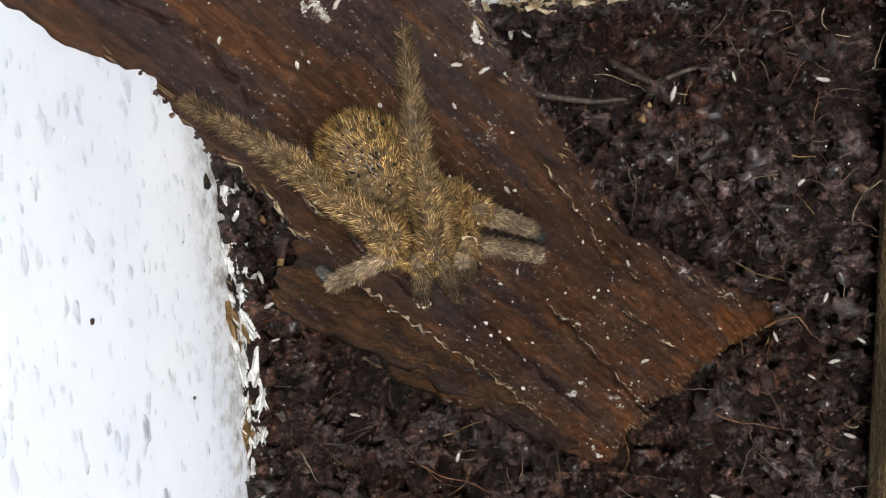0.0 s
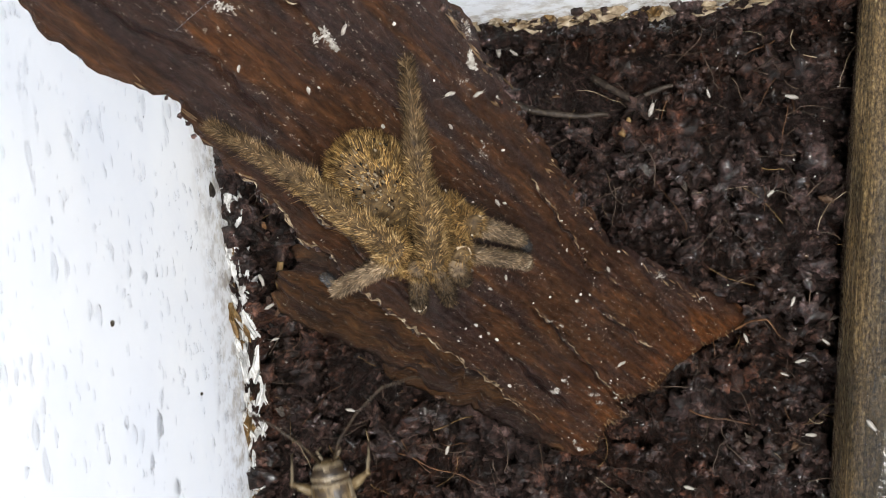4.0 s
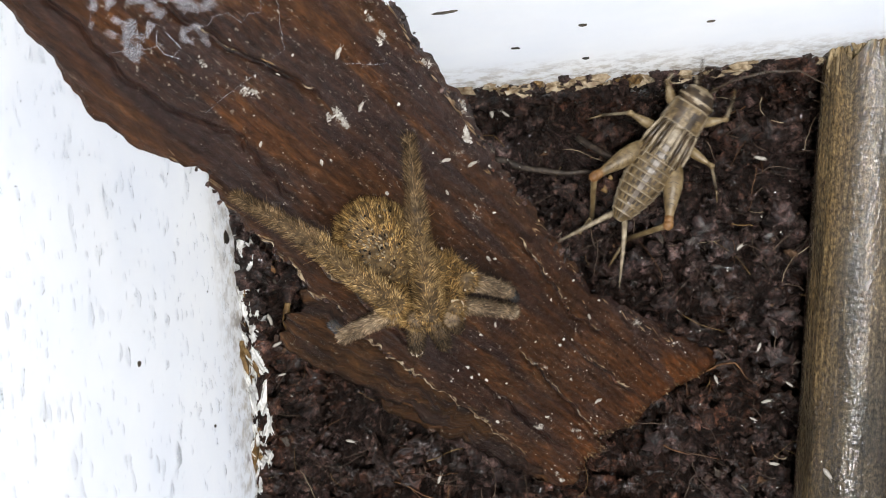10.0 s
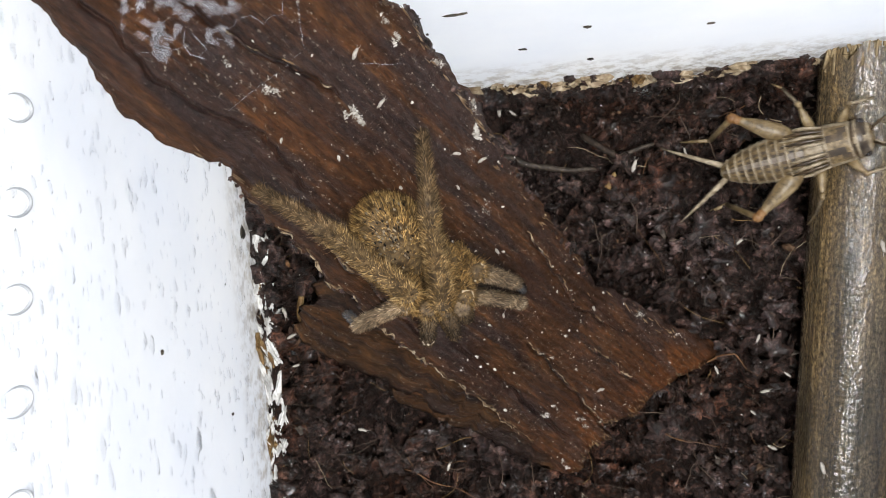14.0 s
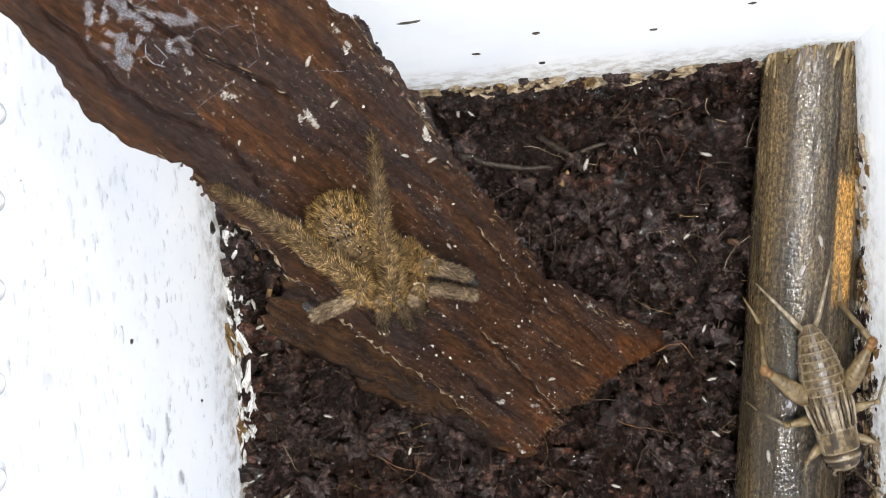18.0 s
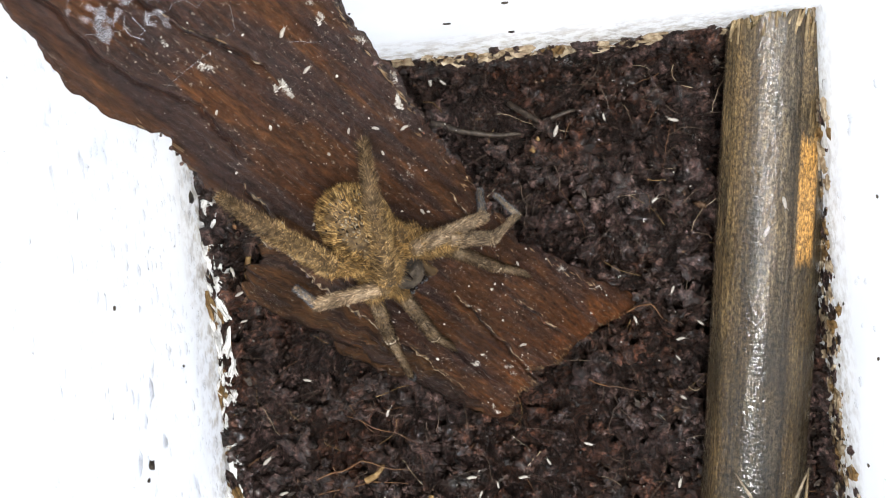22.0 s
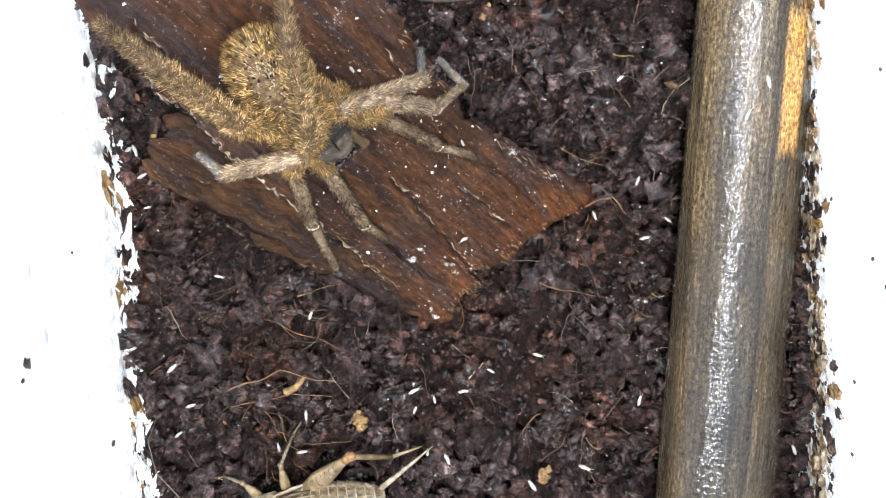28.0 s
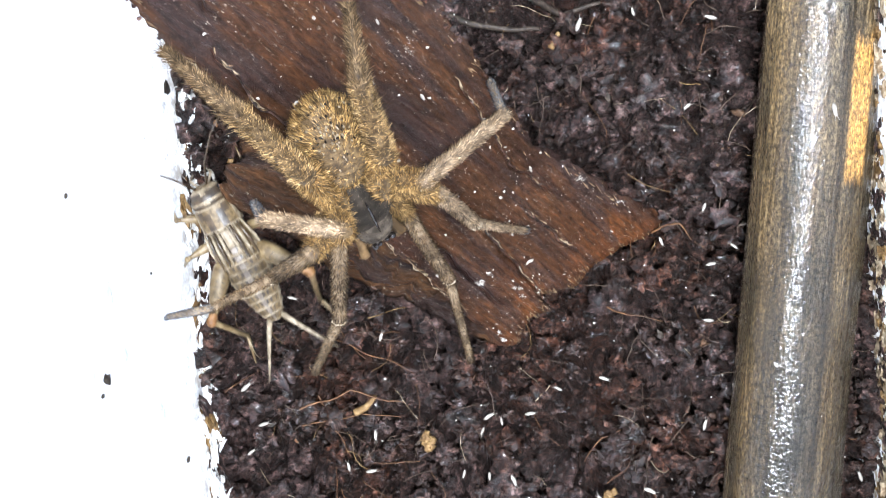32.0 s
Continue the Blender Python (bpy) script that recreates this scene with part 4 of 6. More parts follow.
def cricket_leg(name, side, hip, knee, heel, toe, thick):
    """A leg as one femur with its shin and foot on it; it turns about the hip."""
    hip, knee, heel, toe = [Vector((p[0], p[1] * side, p[2])) for p in (hip, knee, heel, toe)]
    s = Soup()
    d = knee - hip
    s.tube([d * u for u in (0, 0.1, 0.25, 0.45, 0.65, 0.82, 0.93, 1)], [thick * k for k in (0.5, 0.85, 1.0, 0.92, 0.70, 0.46, 0.42, 0.46)], 12)
    femur = s.make(name, CR_LEG, CRICKET)
    femur.location = hip * U
    if name == "hind_leg":
        across = d.cross(Vector((0, 0, 1))).normalized()
        lift = across.cross(d).normalized()
        lift = lift if lift.z > 0 else -lift
        marks = Soup()
        for k in range(7):
            u = 0.16 + 0.085 * k
            w = thick * lerp([(0, 0.7), (0.3, 1.0), (0.65, 0.7), (0.9, 0.45)], u)
            for g in (-1, 1):
                a, b = d * u + lift * w * 0.97, d * (u + 0.035) + across * g * w * 0.62 + lift * w * 0.80
                marks.tube([a, a.lerp(b, 0.5) + lift * 0.0035, b], [0.0012, 0.0026, 0.001], 4)
        marks.make("chevrons", CR_DARK, femur, "fine brown chevrons")
    s = Soup()
    s.blob(d, (thick * 0.60, thick * 0.55, thick * 0.55), rings=7, sides=9)
    s.tube([d * 0.86, d * 0.98], [thick * 0.46, thick * 0.5], 9)
    s.make("knee", CR_KNEE if name == "hind_leg" else CR_LEG, femur, "orange knee" if name == "hind_leg" else "")
    s = Soup()
    e = heel - hip
    s.tube([d, d.lerp(e, 0.15), d.lerp(e, 0.5), e], [thick * 0.40, thick * 0.32, thick * 0.28, thick * 0.27], 8)
    for k in range(8 if name == "hind_leg" else 3):
        p = d.lerp(e, 0.30 + 0.085 * k)
        for w in (-1, 1):
            s.hair(p, p + (e - d).normalized() * 0.018 + Vector((0.0, 0.024 * w, 0.014)), 0.003)
    s.make("shin", CR_LEG if name == "hind_leg" else CR_PALE, femur)
    s = Soup()
    f = toe - hip
    s.tube([e, e.lerp(f, 0.6), f], [thick * 0.22, thick * 0.17, 0.004], 6)
    for w in (-1, 1):
        s.hair(e, e.lerp(f, 0.25) + Vector((0, 0.02 * w, 0)), 0.003)
    s.make("toe", CR_LEG, femur)
    CR_LEGS.append((femur, side, hip * U))


BACK = [(-0.40, 0.030), (-0.36, 0.058), (-0.30, 0.082), (-0.22, 0.104), (-0.12, 0.119), (-0.02, 0.118), (0.06, 0.106)]


def cricket_body():
    random.seed(9)
    mats = [CR_TAN, CR_PALE, CR_DARK, CR_GREY]
    prof, step = [(-0.405, 0.016)], 0.046
    for k in range(10):
        x = -0.40 + step * k
        r0, r1 = lerp(BACK, x), lerp(BACK, x + step)
        prof += [(x + 0.002, r0 * 0.97), (x + step * 0.3, r0 * 0.7 + r1 * 0.3), (x + step * 0.62, r0 * 0.35 + r1 * 0.65), (x + step * 0.84, r1 * 1.0), (x + step * 0.90, r1 * 1.035), (x + step * 0.985, r1 * 1.035)]

    def bands(k, top, side):
        row = (k - 1) % 6
        if row in (4, 5) or k == 0:
            return 1
        if top < 0:
            return 0 if abs(side) > 0.5 else 1
        a = abs(side)
        if a < 0.10:
            return 3
        if row in (1, 2) and (0.13 < a < 0.24 or 0.42 < a < 0.54 or 0.74 < a < 0.82):
            return 2
        return 1 if a > 0.88 else 0

    ringed(prof, bands, "abdomen", mats, CRICKET, "tan abdomen with thin pale rings and brown spots", sides=48)
    ringed([(0.02, 0.09), (0.06, 0.106), (0.13, 0.106), (0.17, 0.098)], lambda k, top, side: 1 if abs(side) < 0.10 or 0.3 < abs(side) < 0.5 else 2 if 0.10 < abs(side) < 0.3 else 0, "thorax", mats, CRICKET, sides=36)

    def shield(k, top, side):
        a = abs(side)
        if k in (0, 1, 6) or a > 0.86:
            return 1
        if a < 0.06:
            return 2
        return 2 if (k in (2, 3, 4) and 0.16 < a < 0.44) or (k in (4, 5) and 0.55 < a < 0.72) else 0

    ringed([(0.150, 0.102), (0.160, 0.113), (0.172, 0.112), (0.205, 0.109), (0.235, 0.107), (0.262, 0.104), (0.283, 0.104), (0.297, 0.094)], shield, "pronotum", mats, CRICKET, "mottled brown neck shield with a pale rim", 0.86, 36)

    def face(k, top, side):
        return (2, 2, 1, 2, 2, 2, 1, 0, 0)[k] if abs(side) > 0.2 else (2, 1, 1, 2, 2, 1, 1, 0, 0)[k]

    head = ringed([(0.292, 0.088), (0.304, 0.097), (0.316, 0.100), (0.328, 0.100), (0.342, 0.097), (0.356, 0.090), (0.372, 0.078), (0.388, 0.060), (0.40, 0.030)], face, "head", mats, CRICKET, "dark head with wavy cream bands", 0.95, 36)
    for side in (-1, 1):
        pad = Soup()
        for j in range(5):
            y0 = 0.030 + 0.021 * j
            x1 = -0.06 + 0.012 * abs(j - 2)
            zs = [math.sqrt(max(0.0008, 1 - (y / 0.125) ** 2)) * 0.102 for y in (y0 * 0.9, y0 * 1.05, y0 * 1.12)]
            pad.tube([(0.165, side * y0 * 0.9, zs[0]), (0.06, side * y0 * 1.05, zs[1]), (x1, side * y0 * 1.12, zs[2] - 0.004)], [0.006, 0.0115, 0.003], 6, j % 2)
        pad.make("wing_bud", None, CRICKET, "short wing bud with brown and cream stripes", mats=[CR_PALE, CR_DARK])
        e = Soup()
        e.blob((0.350, side * 0.084, 0.02), (0.022, 0.018, 0.026), rings=8, sides=10)
        e.make("eye", EYE, head, "dark eye")
        a = Soup()
        pts = [(0.39, side * 0.03, 0.02), (0.5, side * 0.09, 0.10), (0.62, side * 0.20, 0.13), (0.72, side * 0.34, 0.10), (0.74, side * 0.5, 0.06), (0.66, side * 0.64, 0.03)]
        a.tube(pts, [0.007, 0.005, 0.004, 0.0035, 0.003, 0.0015], 6)
        a.make("antenna", CR_DARK, head, "thin brown antenna")
        c = Soup()
        pts = [Vector((-0.385, side * 0.035, 0)), Vector((-0.47, side * 0.085, 0.015)), Vector((-0.58, side * 0.145, 0.0)), Vector((-0.69, side * 0.205, -0.02))]
        c.tube(pts, [0.017, 0.013, 0.009, 0.003], 7)
        fuzz(c, [(pts[0].lerp(pts[3], random.random()), (0, side, 0.5)) for _ in range(70)], 0.022, (-0.4, 0, 0), 0.0014, 0.9)
        c.make("cercus", CR_PALE, CRICKET, "long pale tail bristle")
        p = Soup()
        p.tube([(0.39, side * 0.03, -0.05), (0.43, side * 0.06, -0.08), (0.45, side * 0.04, -0.12)], [0.008, 0.008, 0.006], 6)
        p.make("feeler", CR_PALE, head)
        cricket_leg("hind_leg", side, (0.0, 0.09, 0.0), (-0.27, 0.25, 0.08), (-0.46, 0.15, -0.15), (-0.63, 0.17, -0.19), 0.052)
        cricket_leg("middle_leg", side, (0.10, 0.09, -0.03), (0.10, 0.25, 0.02), (0.03, 0.36, -0.15), (-0.02, 0.41, -0.18), 0.028)
        cricket_leg("fore_leg", side, (0.24, 0.08, -0.03), (0.31, 0.19, 0.02), (0.43, 0.20, -0.14), (0.49, 0.19, -0.18), 0.027)


cricket_body()

# ---- small things on the bark ----
MOULD = hide_material("white_mould", (0.14, 0.125, 0.105), (0.30, 0.28, 0.25), (0.56, 0.54, 0.5), 45, 0.8)
SILK = material("silk", 0.4, 0, 0.4)[0]
SILK.node_tree.nodes["Principled BSDF"].inputs["Base Color"].default_value = (0.62, 0.62, 0.68, 1)
SILK.node_tree.nodes["Principled BSDF"].inputs["Alpha"].default_value = 0.27

COTTON = hide_material("cottony_web", (0.66, 0.63, 0.70), (0.76, 0.73, 0.80), (0.85, 0.83, 0.88), 60, 0.8)
COTTON.node_tree.nodes["Principled BSDF"].inputs["Alpha"].default_value = 0.055


def crust(name, s, q, ds, dq, count, size, label):
    """A patch of mould crumbs on the bark."""
    soup = Soup()
    knots = [(random.random(), random.gauss(0, 0.010), random.gauss(0, 0.010)) for _ in range(max(3, count // 6))]
    for k in range(count * 8):
        u, a, b = random.choice(knots)
        p, _ = bark_point(s + ds * (u - 0.5) + a + random.gauss(0, 0.008), min(0.995, max(0.005, q + dq * (u - 0.5) + b + random.gauss(0, 0.006))))
        z = size * (0.08 + 0.34 * random.random() ** 3)
        soup.blob(p, (z * 1.3, z * random.uniform(0.3, 1), z * 0.4), (0, 0, random.uniform(0, 3)), 0.9, k, 4, 6)
    return tagged(soup.make(name, MOULD, smooth=False), label, "mould")


for s, q, ds, dq, n, size in ((1.13, 0.53, 0.14, -0.16, 34, 0.016), (1.22, 0.90, 0.10, 0.05, 22, 0.014), (0.72, 0.94, 0.07, 0.03, 26, 0.02), (0.90, 0.97, 0.25, 0.02, 26, 0.012), (-0.54, 0.20, -0.05, -0.14, 24, 0.014), (-0.32, 0.46, 0.15, 0.03, 20, 0.008), (-0.70, 0.28, 0.12, 0.02, 18, 0.009), (1.42, 0.42, 0.2, 0.05, 26, 0.012), (0.55, 0.80, 0.5, 0.2, 30, 0.006), (-0.82, 0.06, 0.12, 0.05, 20, 0.010), (-0.60, 0.96, 0.3, 0.02, 22, 0.009)):
    crust("mould_patch", s, q, ds, dq, n, size, "crumbly white mould on the brown bark")


def web_patch():
    web = tagged(new("spider_web"), "torn dusty white web clinging to the bark", "web")
    random.seed(8)
    for k in range(5):
        s0, q0 = 1.62 + random.gauss(0, 0.10), 0.40 + random.gauss(0, 0.09)
        ds, dq = random.gauss(0, 0.10), random.gauss(0, 0.10)
        pts = []
        for j in range(9):
            u = j / 8
            ds, dq = ds + random.gauss(0, 0.03), dq + random.gauss(0, 0.03)
            p, _ = bark_point(min(2.0, s0 + ds * u), min(0.95, max(0.05, q0 + dq * u)), 0.02 + 0.03 * math.sin(u * math.pi))
            pts.append(p)
        s = Soup()
        s.tube(pts, random.choice([0.0008, 0.0011, 0.0015]), 4)
        s.make("strand", SILK, web)
    for k in range(11):
        at, across = 1.70 + random.gauss(0, 0.075), 0.44 + random.gauss(0, 0.07)
        way = random.uniform(0, 6.28)
        s = Soup()
        for j in range(30):
            way += random.gauss(0, 0.5)
            at, across = at + 0.006 * math.cos(way), across + 0.006 * math.sin(way)
            p = bark_point(min(2.0, at), min(0.95, max(0.05, across)), 0.010 + 0.012 * random.random())[0]
            r = 0.003 + 0.024 * random.random() ** 2
            s.blob(p, (r, r * random.uniform(0.4, 0.8), r * 0.35), (0, 0, way), 1.2, k * 20 + j, 6, 9)
        s.make("tuft", COTTON, web, "cottony tuft of web")
    for (s0, q0), (s1, q1) in (((1.40, 0.24), (1.36, 0.62)), ((1.36, 0.62), (1.5, 0.8)), ((1.72, 0.2), (1.62, 0.40)), ((1.2, 0.7), (1.1, 0.85))):
        s = Soup()
        s.tube([bark_point(s0 + (s1 - s0) * k / 8, q0 + (q1 - q0) * k / 8, 0.02 + 0.012 * math.sin(k))[0] for k in range(9)], 0.0008, 4)
        s.make("strand", SILK, web)


web_patch()


def bark_grit():
    random.seed(21)
    s = Soup()
    for k in range(330):
        at = random.uniform(-0.9, 1.5) if k % 2 else random.uniform(-0.9, 0.1)
        p, _ = bark_point(at, random.uniform(0.02, 0.98), 0.002)
        z = 0.0016 + 0.0055 * random.random() ** 5
        s.blob(p, (z * random.uniform(0.8, 2.2), z, z * 0.5), (0, 0, random.gauss(2.27, 0.5)), 1.2, k, 5, 7)
    tagged(s.make("bark_grit", MOULD, smooth=False), "pale grit and flakes scattered on the bark", "grit", kind="stuff")


bark_grit()

# ---- litter on the soil ----
TWIG = hide_material("grey_twig", (0.010, 0.007, 0.005), (0.032, 0.023, 0.017), (0.08, 0.06, 0.044), 30, 0.6)
ROOT = hide_material("red_root", (0.035, 0.014, 0.006), (0.085, 0.037, 0.014), (0.17, 0.085, 0.035), 20, 0.6)
SCALE = hide_material("lime_scale", (0.45, 0.43, 0.4), (0.7, 0.7, 0.69), (0.85, 0.85, 0.85), 25, 0.6)
HUSK = hide_material("husk", (0.06, 0.032, 0.010), (0.155, 0.09, 0.032), (0.30, 0.20, 0.09), 25, 0.6)
FIBRE = hide_material("fibre", (0.02, 0.013, 0.009), (0.05, 0.032, 0.021), (0.11, 0.072, 0.048), 12, 0.7)


def top_of(x, y):
    return ground(x, y) + 0.03


def stick(name, points, r, mat, label, category="twig"):
    s = Soup()
    pts = [Vector((x, y, top_of(x, y) + h)) for x, y, h in points]
    fine = []
    for k in range(len(pts) - 1):
        for j in range(6):
            p = pts[k].lerp(pts[k + 1], j / 6)
            fine.append(p + Vector((noise.noise(p * 8), noise.noise(p * 8 + Vector((9, 0, 0))), 0)) * 0.02)
    fine.append(pts[-1])
    n = len(fine)
    s.tube(fine, [r * (1 - 0.5 * k / n) * (1 + 0.2 * noise.noise(Vector((k * 0.7, 1, 1)))) for k in range(n)], 8)
    return tagged(s.make(name, mat), label, category)


stick("twig", [(-0.62, 0.27, 0.03), (-0.30, 0.18, 0.03), (-0.1, 0.16, 0.02)], 0.021, TWIG, "thin grey twig lying on the soil")
stick("twig", [(-0.16, 0.36, 0.03), (0.02, 0.22, 0.04), (0.22, 0.27, 0.03)], 0.019, TWIG, "bent brown twig lying on the soil")
stick("twig", [(-0.05, 0.05, 0.02), (0.0, 0.13, 0.03)], 0.02, HUSK, "short snapped twig with a pale end")
for pts, r in (([(0.10, -1.30, 0.02), (0.28, -1.38, 0.03), (0.45, -1.42, 0.01)], 0.008), ([(-1.5, -1.75, 0.02), (-1.25, -1.70, 0.03), (-0.95, -1.78, 0.02)], 0.009), ([(-1.5, -1.85, 0.02), (-1.2, -1.84, 0.04), (-0.98, -1.86, 0.02)], 0.008), ([(-1.42, -1.70, 0.01), (-1.36, -1.9, 0.03), (-1.28, -2.1, 0.01)], 0.008), ([(0.40, -0.95, 0.02), (0.55, -0.90, 0.05), (0.62, -0.99, 0.02)], 0.010), ([(-1.30, -1.42, 0.02), (-1.1, -1.5, 0.03), (-0.9, -1.62, 0.01)], 0.007), ([(0.0, -2.2, 0.01), (0.1, -2.05, 0.03), (0.2, -2.0, 0.0)], 0.007)):
    stick("rootlet", pts, r * 0.65, ROOT, "wiry red-brown rootlet on the soil", "root")


def crumb(name, x, y, size, mat, label, category, h=0.03):
    s = Soup()
    for k in range(5):
        s.blob((x + random.gauss(0, size * 0.4), y + random.gauss(0, size * 0.4), top_of(x, y) + h), (size * 0.6, size * 0.5, size * 0.4), (0, 0, k), 1.3, k + x, 8, 10)
    return tagged(s.make(name, mat), label, category)


crumb("food_crumb", -0.86, -2.0, 0.05, HUSK, "orange-yellow crumb on the dark soil", "crumb")
crumb("food_crumb", 0.1, -2.35, 0.04, HUSK, "small tan crumb on the dark soil", "crumb")
stick("seed_husk", [(-1.22, -1.82, 0.04), (-1.16, -1.80, 0.06), (-1.12, -1.74, 0.04)], 0.024, HUSK, "curved amber seed husk on the soil", "husk")
stick("seed_husk", [(-1.78, -0.62, 0.03), (-1.80, -0.50, 0.06), (-1.79, -0.38, 0.05)], 0.028, HUSK, "amber casing wedged by the box wall", "husk")


def litter():
    """Uncounted crumbs, fibres and flakes."""
    random.seed(11)
    s = Soup()
    for k in range(6000):
        x, y = random.uniform(X0, X1), random.uniform(-3.0, Y1)
        if k % 7 == 0:
            side = random.choice((0, 1, 2, 2))
            x, y = (X0 + abs(random.gauss(0, 0.07)), y) if side == 0 else (X1 - abs(random.gauss(0, 0.05)), y) if side == 1 else (x, Y1 - abs(random.gauss(0, 0.06)))
        z = 0.003 + min(0.026, abs(random.gauss(0, 0.0075)))
        s.blob((x, y, top_of(x, y) + random.uniform(-0.05, 0.02)), (z * random.uniform(0.9, 1.3), z * random.uniform(0.7, 1), z * random.uniform(0.6, 0.9)), (random.uniform(0, 3), random.uniform(0, 3), 0), 1.3, k, 6, 8, k % 3 == 0)
    tagged(s.make("soil_crumbs", SOIL, mats=[SOIL, CRUMB]), "loose dark crumbs of damp soil", "soil", kind="stuff")
    s = Soup()
    for k in range(420):
        side = k % 3
        z = random.uniform(0.02, 0.06)
        up = random.uniform(-0.03, 0.04)
        if side == 0:
            z = random.uniform(0.02, 0.07)
            up = abs(random.gauss(0, 0.17)) * (0.35 + 0.65 * max(0, noise.noise(Vector((k * 0.37, 4, 1)))) * 2)
            x, y = random.uniform(X0, X1), wall_y(up) - random.uniform(0, 0.04)
        elif side == 1:
            x, y = X1 - random.uniform(0, 0.05), random.uniform(-3.0, Y1)
        else:
            x, y = X0 + random.uniform(0, 0.06), random.uniform(-3.0, Y1)
        for j in range(3):
            q = z * random.uniform(0.5, 1)
            s.blob((x + random.gauss(0, z * 0.6), y - abs(random.gauss(0, z * 0.3)), top_of(x, min(y, Y1)) + up + random.gauss(0, z * 0.3)), (q, q * random.uniform(0.6, 1), q * 0.8), (random.uniform(0, 3), random.uniform(0, 3), 0), 1.4, k * 5 + j, 8, 10)
    for k in range(650):
        x, y, z = random.uniform(X0 + 0.06, X1 - 0.06), random.uniform(-3.0, Y1 - 0.06), 0.02 + 0.06 * random.random() ** 2
        for j in range(3):
            q = z * random.uniform(0.5, 1)
            s.blob((x + random.gauss(0, z * 0.7), y + random.gauss(0, z * 0.7), top_of(x, y) - 0.5 * z), (q, q * random.uniform(0.6, 1), q * 0.9), (random.uniform(0, 3), random.uniform(0, 3), 0), 1.5, 3000 + k * 5 + j, 9, 11)
    tagged(s.make("soil_clumps", SOIL), "clumps of damp dark soil strewn and heaped along the walls", "soil", kind="stuff")
    s = Soup()
    for k in range(620):
        x, y, a = random.uniform(X0 + 0.05, X1 - 0.05), random.uniform(-3.1, Y1 - 0.05), random.uniform(0, 6.28)
        n, l = 7, random.uniform(0.06, 0.34)
        bow = random.gauss(0, 0.12)
        pts = []
        for j in range(n):
            pts.append((x, y, top_of(x, y) + 0.035 + 0.03 * math.sin(j * 0.8 + k)))
            a += bow + random.gauss(0, 0.2)
            x, y = x + math.cos(a) * l / n, y + math.sin(a) * l / n
        s.tube(pts, random.choice((0.0012, 0.0016, 0.002, 0.003)), 4, (0, 0, 1, 0, 0, 0, 0, 0, 1, 0, 0, 3, 0, 0, 0, 0, 2)[k % 17])
    tagged(s.make("soil_fibres", FIBRE, mats=[FIBRE, ROOT, HUSK, PALE_FIBRE]), "fine brown fibres tangled in the soil", "fibres", kind="stuff")
    s = Soup()
    for k in range(60):
        x, y = random.uniform(X0, X1), random.uniform(-3.1, Y1)
        z = random.uniform(0.01, 0.034)
        s.blob((x, y, top_of(x, y) + 0.03), (z, z * random.uniform(0.25, 0.7), z * 0.25), (random.uniform(-0.5, 0.5), random.uniform(-0.5, 0.5), random.uniform(0, 3)), 1.6, k, 6, 8, (3, 1, 2, 3, 2, 1, 3, 0, 3)[k % 9])
    tagged(s.make("bark_bits", ROOT, mats=[ROOT, TWIG, TWIG, CRUMB], smooth=False), "rusty flakes of bark and leaf", "bark bits", kind="stuff")
    # Solid white specks that stand in for small glints on the soil.
    s = Soup()
    for k in range(170):
        x, y = random.uniform(X0 + 0.1, X1), random.uniform(-3.1, Y1 - 0.1)
        z = random.uniform(0.002, 0.006)
        s.blob((x, y, top_of(x, y) + 0.04), (z * random.uniform(0.6, 1.6), z, z * 0.6), (0, 0, random.uniform(0, 3)), 1.0, k, 4, 5)
    tagged(s.make("soil_glints", MOULD), "tiny white specks standing in for glints on the soil", "specks", kind="stuff")
    s = Soup()
    for k in range(260):
        side = k % 5
        y0, z0, u0 = random.uniform(-3.0, Y1), abs(random.gauss(0.01, 0.06)), random.uniform(X0, X1)
        for j in range(random.randint(4, 22)):
            w = random.uniform(0.006, 0.014) + 0.05 * random.random() ** 3
            z = abs(z0 + random.gauss(0, 0.035))
            d, turn = random.gauss(0, 0.055), random.uniform(-1.5, 1.5)
            slot = random.choice((0, 0, 0, 0, 0, 1, 2)) if side < 2 else random.choice((3, 3, 3, 1, 2, 2, 2))
            if side > 1 and j > 8:
                break
            if side < 2:
                if j > 7:
                    break
                x = wall_x(z, -1) + 0.004 + (abs(random.gauss(0, 0.02)) if z < 0.07 else 0)
                w = random.uniform(0.008, 0.02) + 0.05 * random.random() ** 3
                s.blob((x, y0 + d, z + 0.03), (w * 0.35, w * 1.5, w * random.uniform(0.5, 1.1)), (turn * 0.4, 0, turn * 0.3), 1.8, k * 31 + j, 7, 10, slot)
            elif side < 4:
                s.blob((wall_x(z, 1) - 0.005, y0 + d, z * 2.4 + 0.04), (w * 0.3, w * 0.9, w * random.uniform(0.5, 1.0)), (turn, 0, 0), 1.5, k * 31 + j, 6, 8, slot)
            else:
                s.blob((u0 + d * 1.8, wall_y(z) - 0.005, z + 0.05), (w * 1.5, w * 0.5, w * 0.6), (0, turn, 0), 1.5, k * 31 + j, 6, 8, slot)
    tagged(s.make("wall_flakes", SCALE, mats=[SCALE, HUSK, SOIL, PALE_FIBRE], smooth=False), "white and tan scale flaking along the box foot", "flakes", kind="stuff")


litter()

# ---- drops and marks on the walls ----
WATER = material("water", 0.03, 0, 0.5)[0]
WATER.node_tree.nodes["Principled BSDF"].inputs["Transmission Weight"].default_value = 1.0
WATER.node_tree.nodes["Principled BSDF"].inputs["IOR"].default_value = 1.33
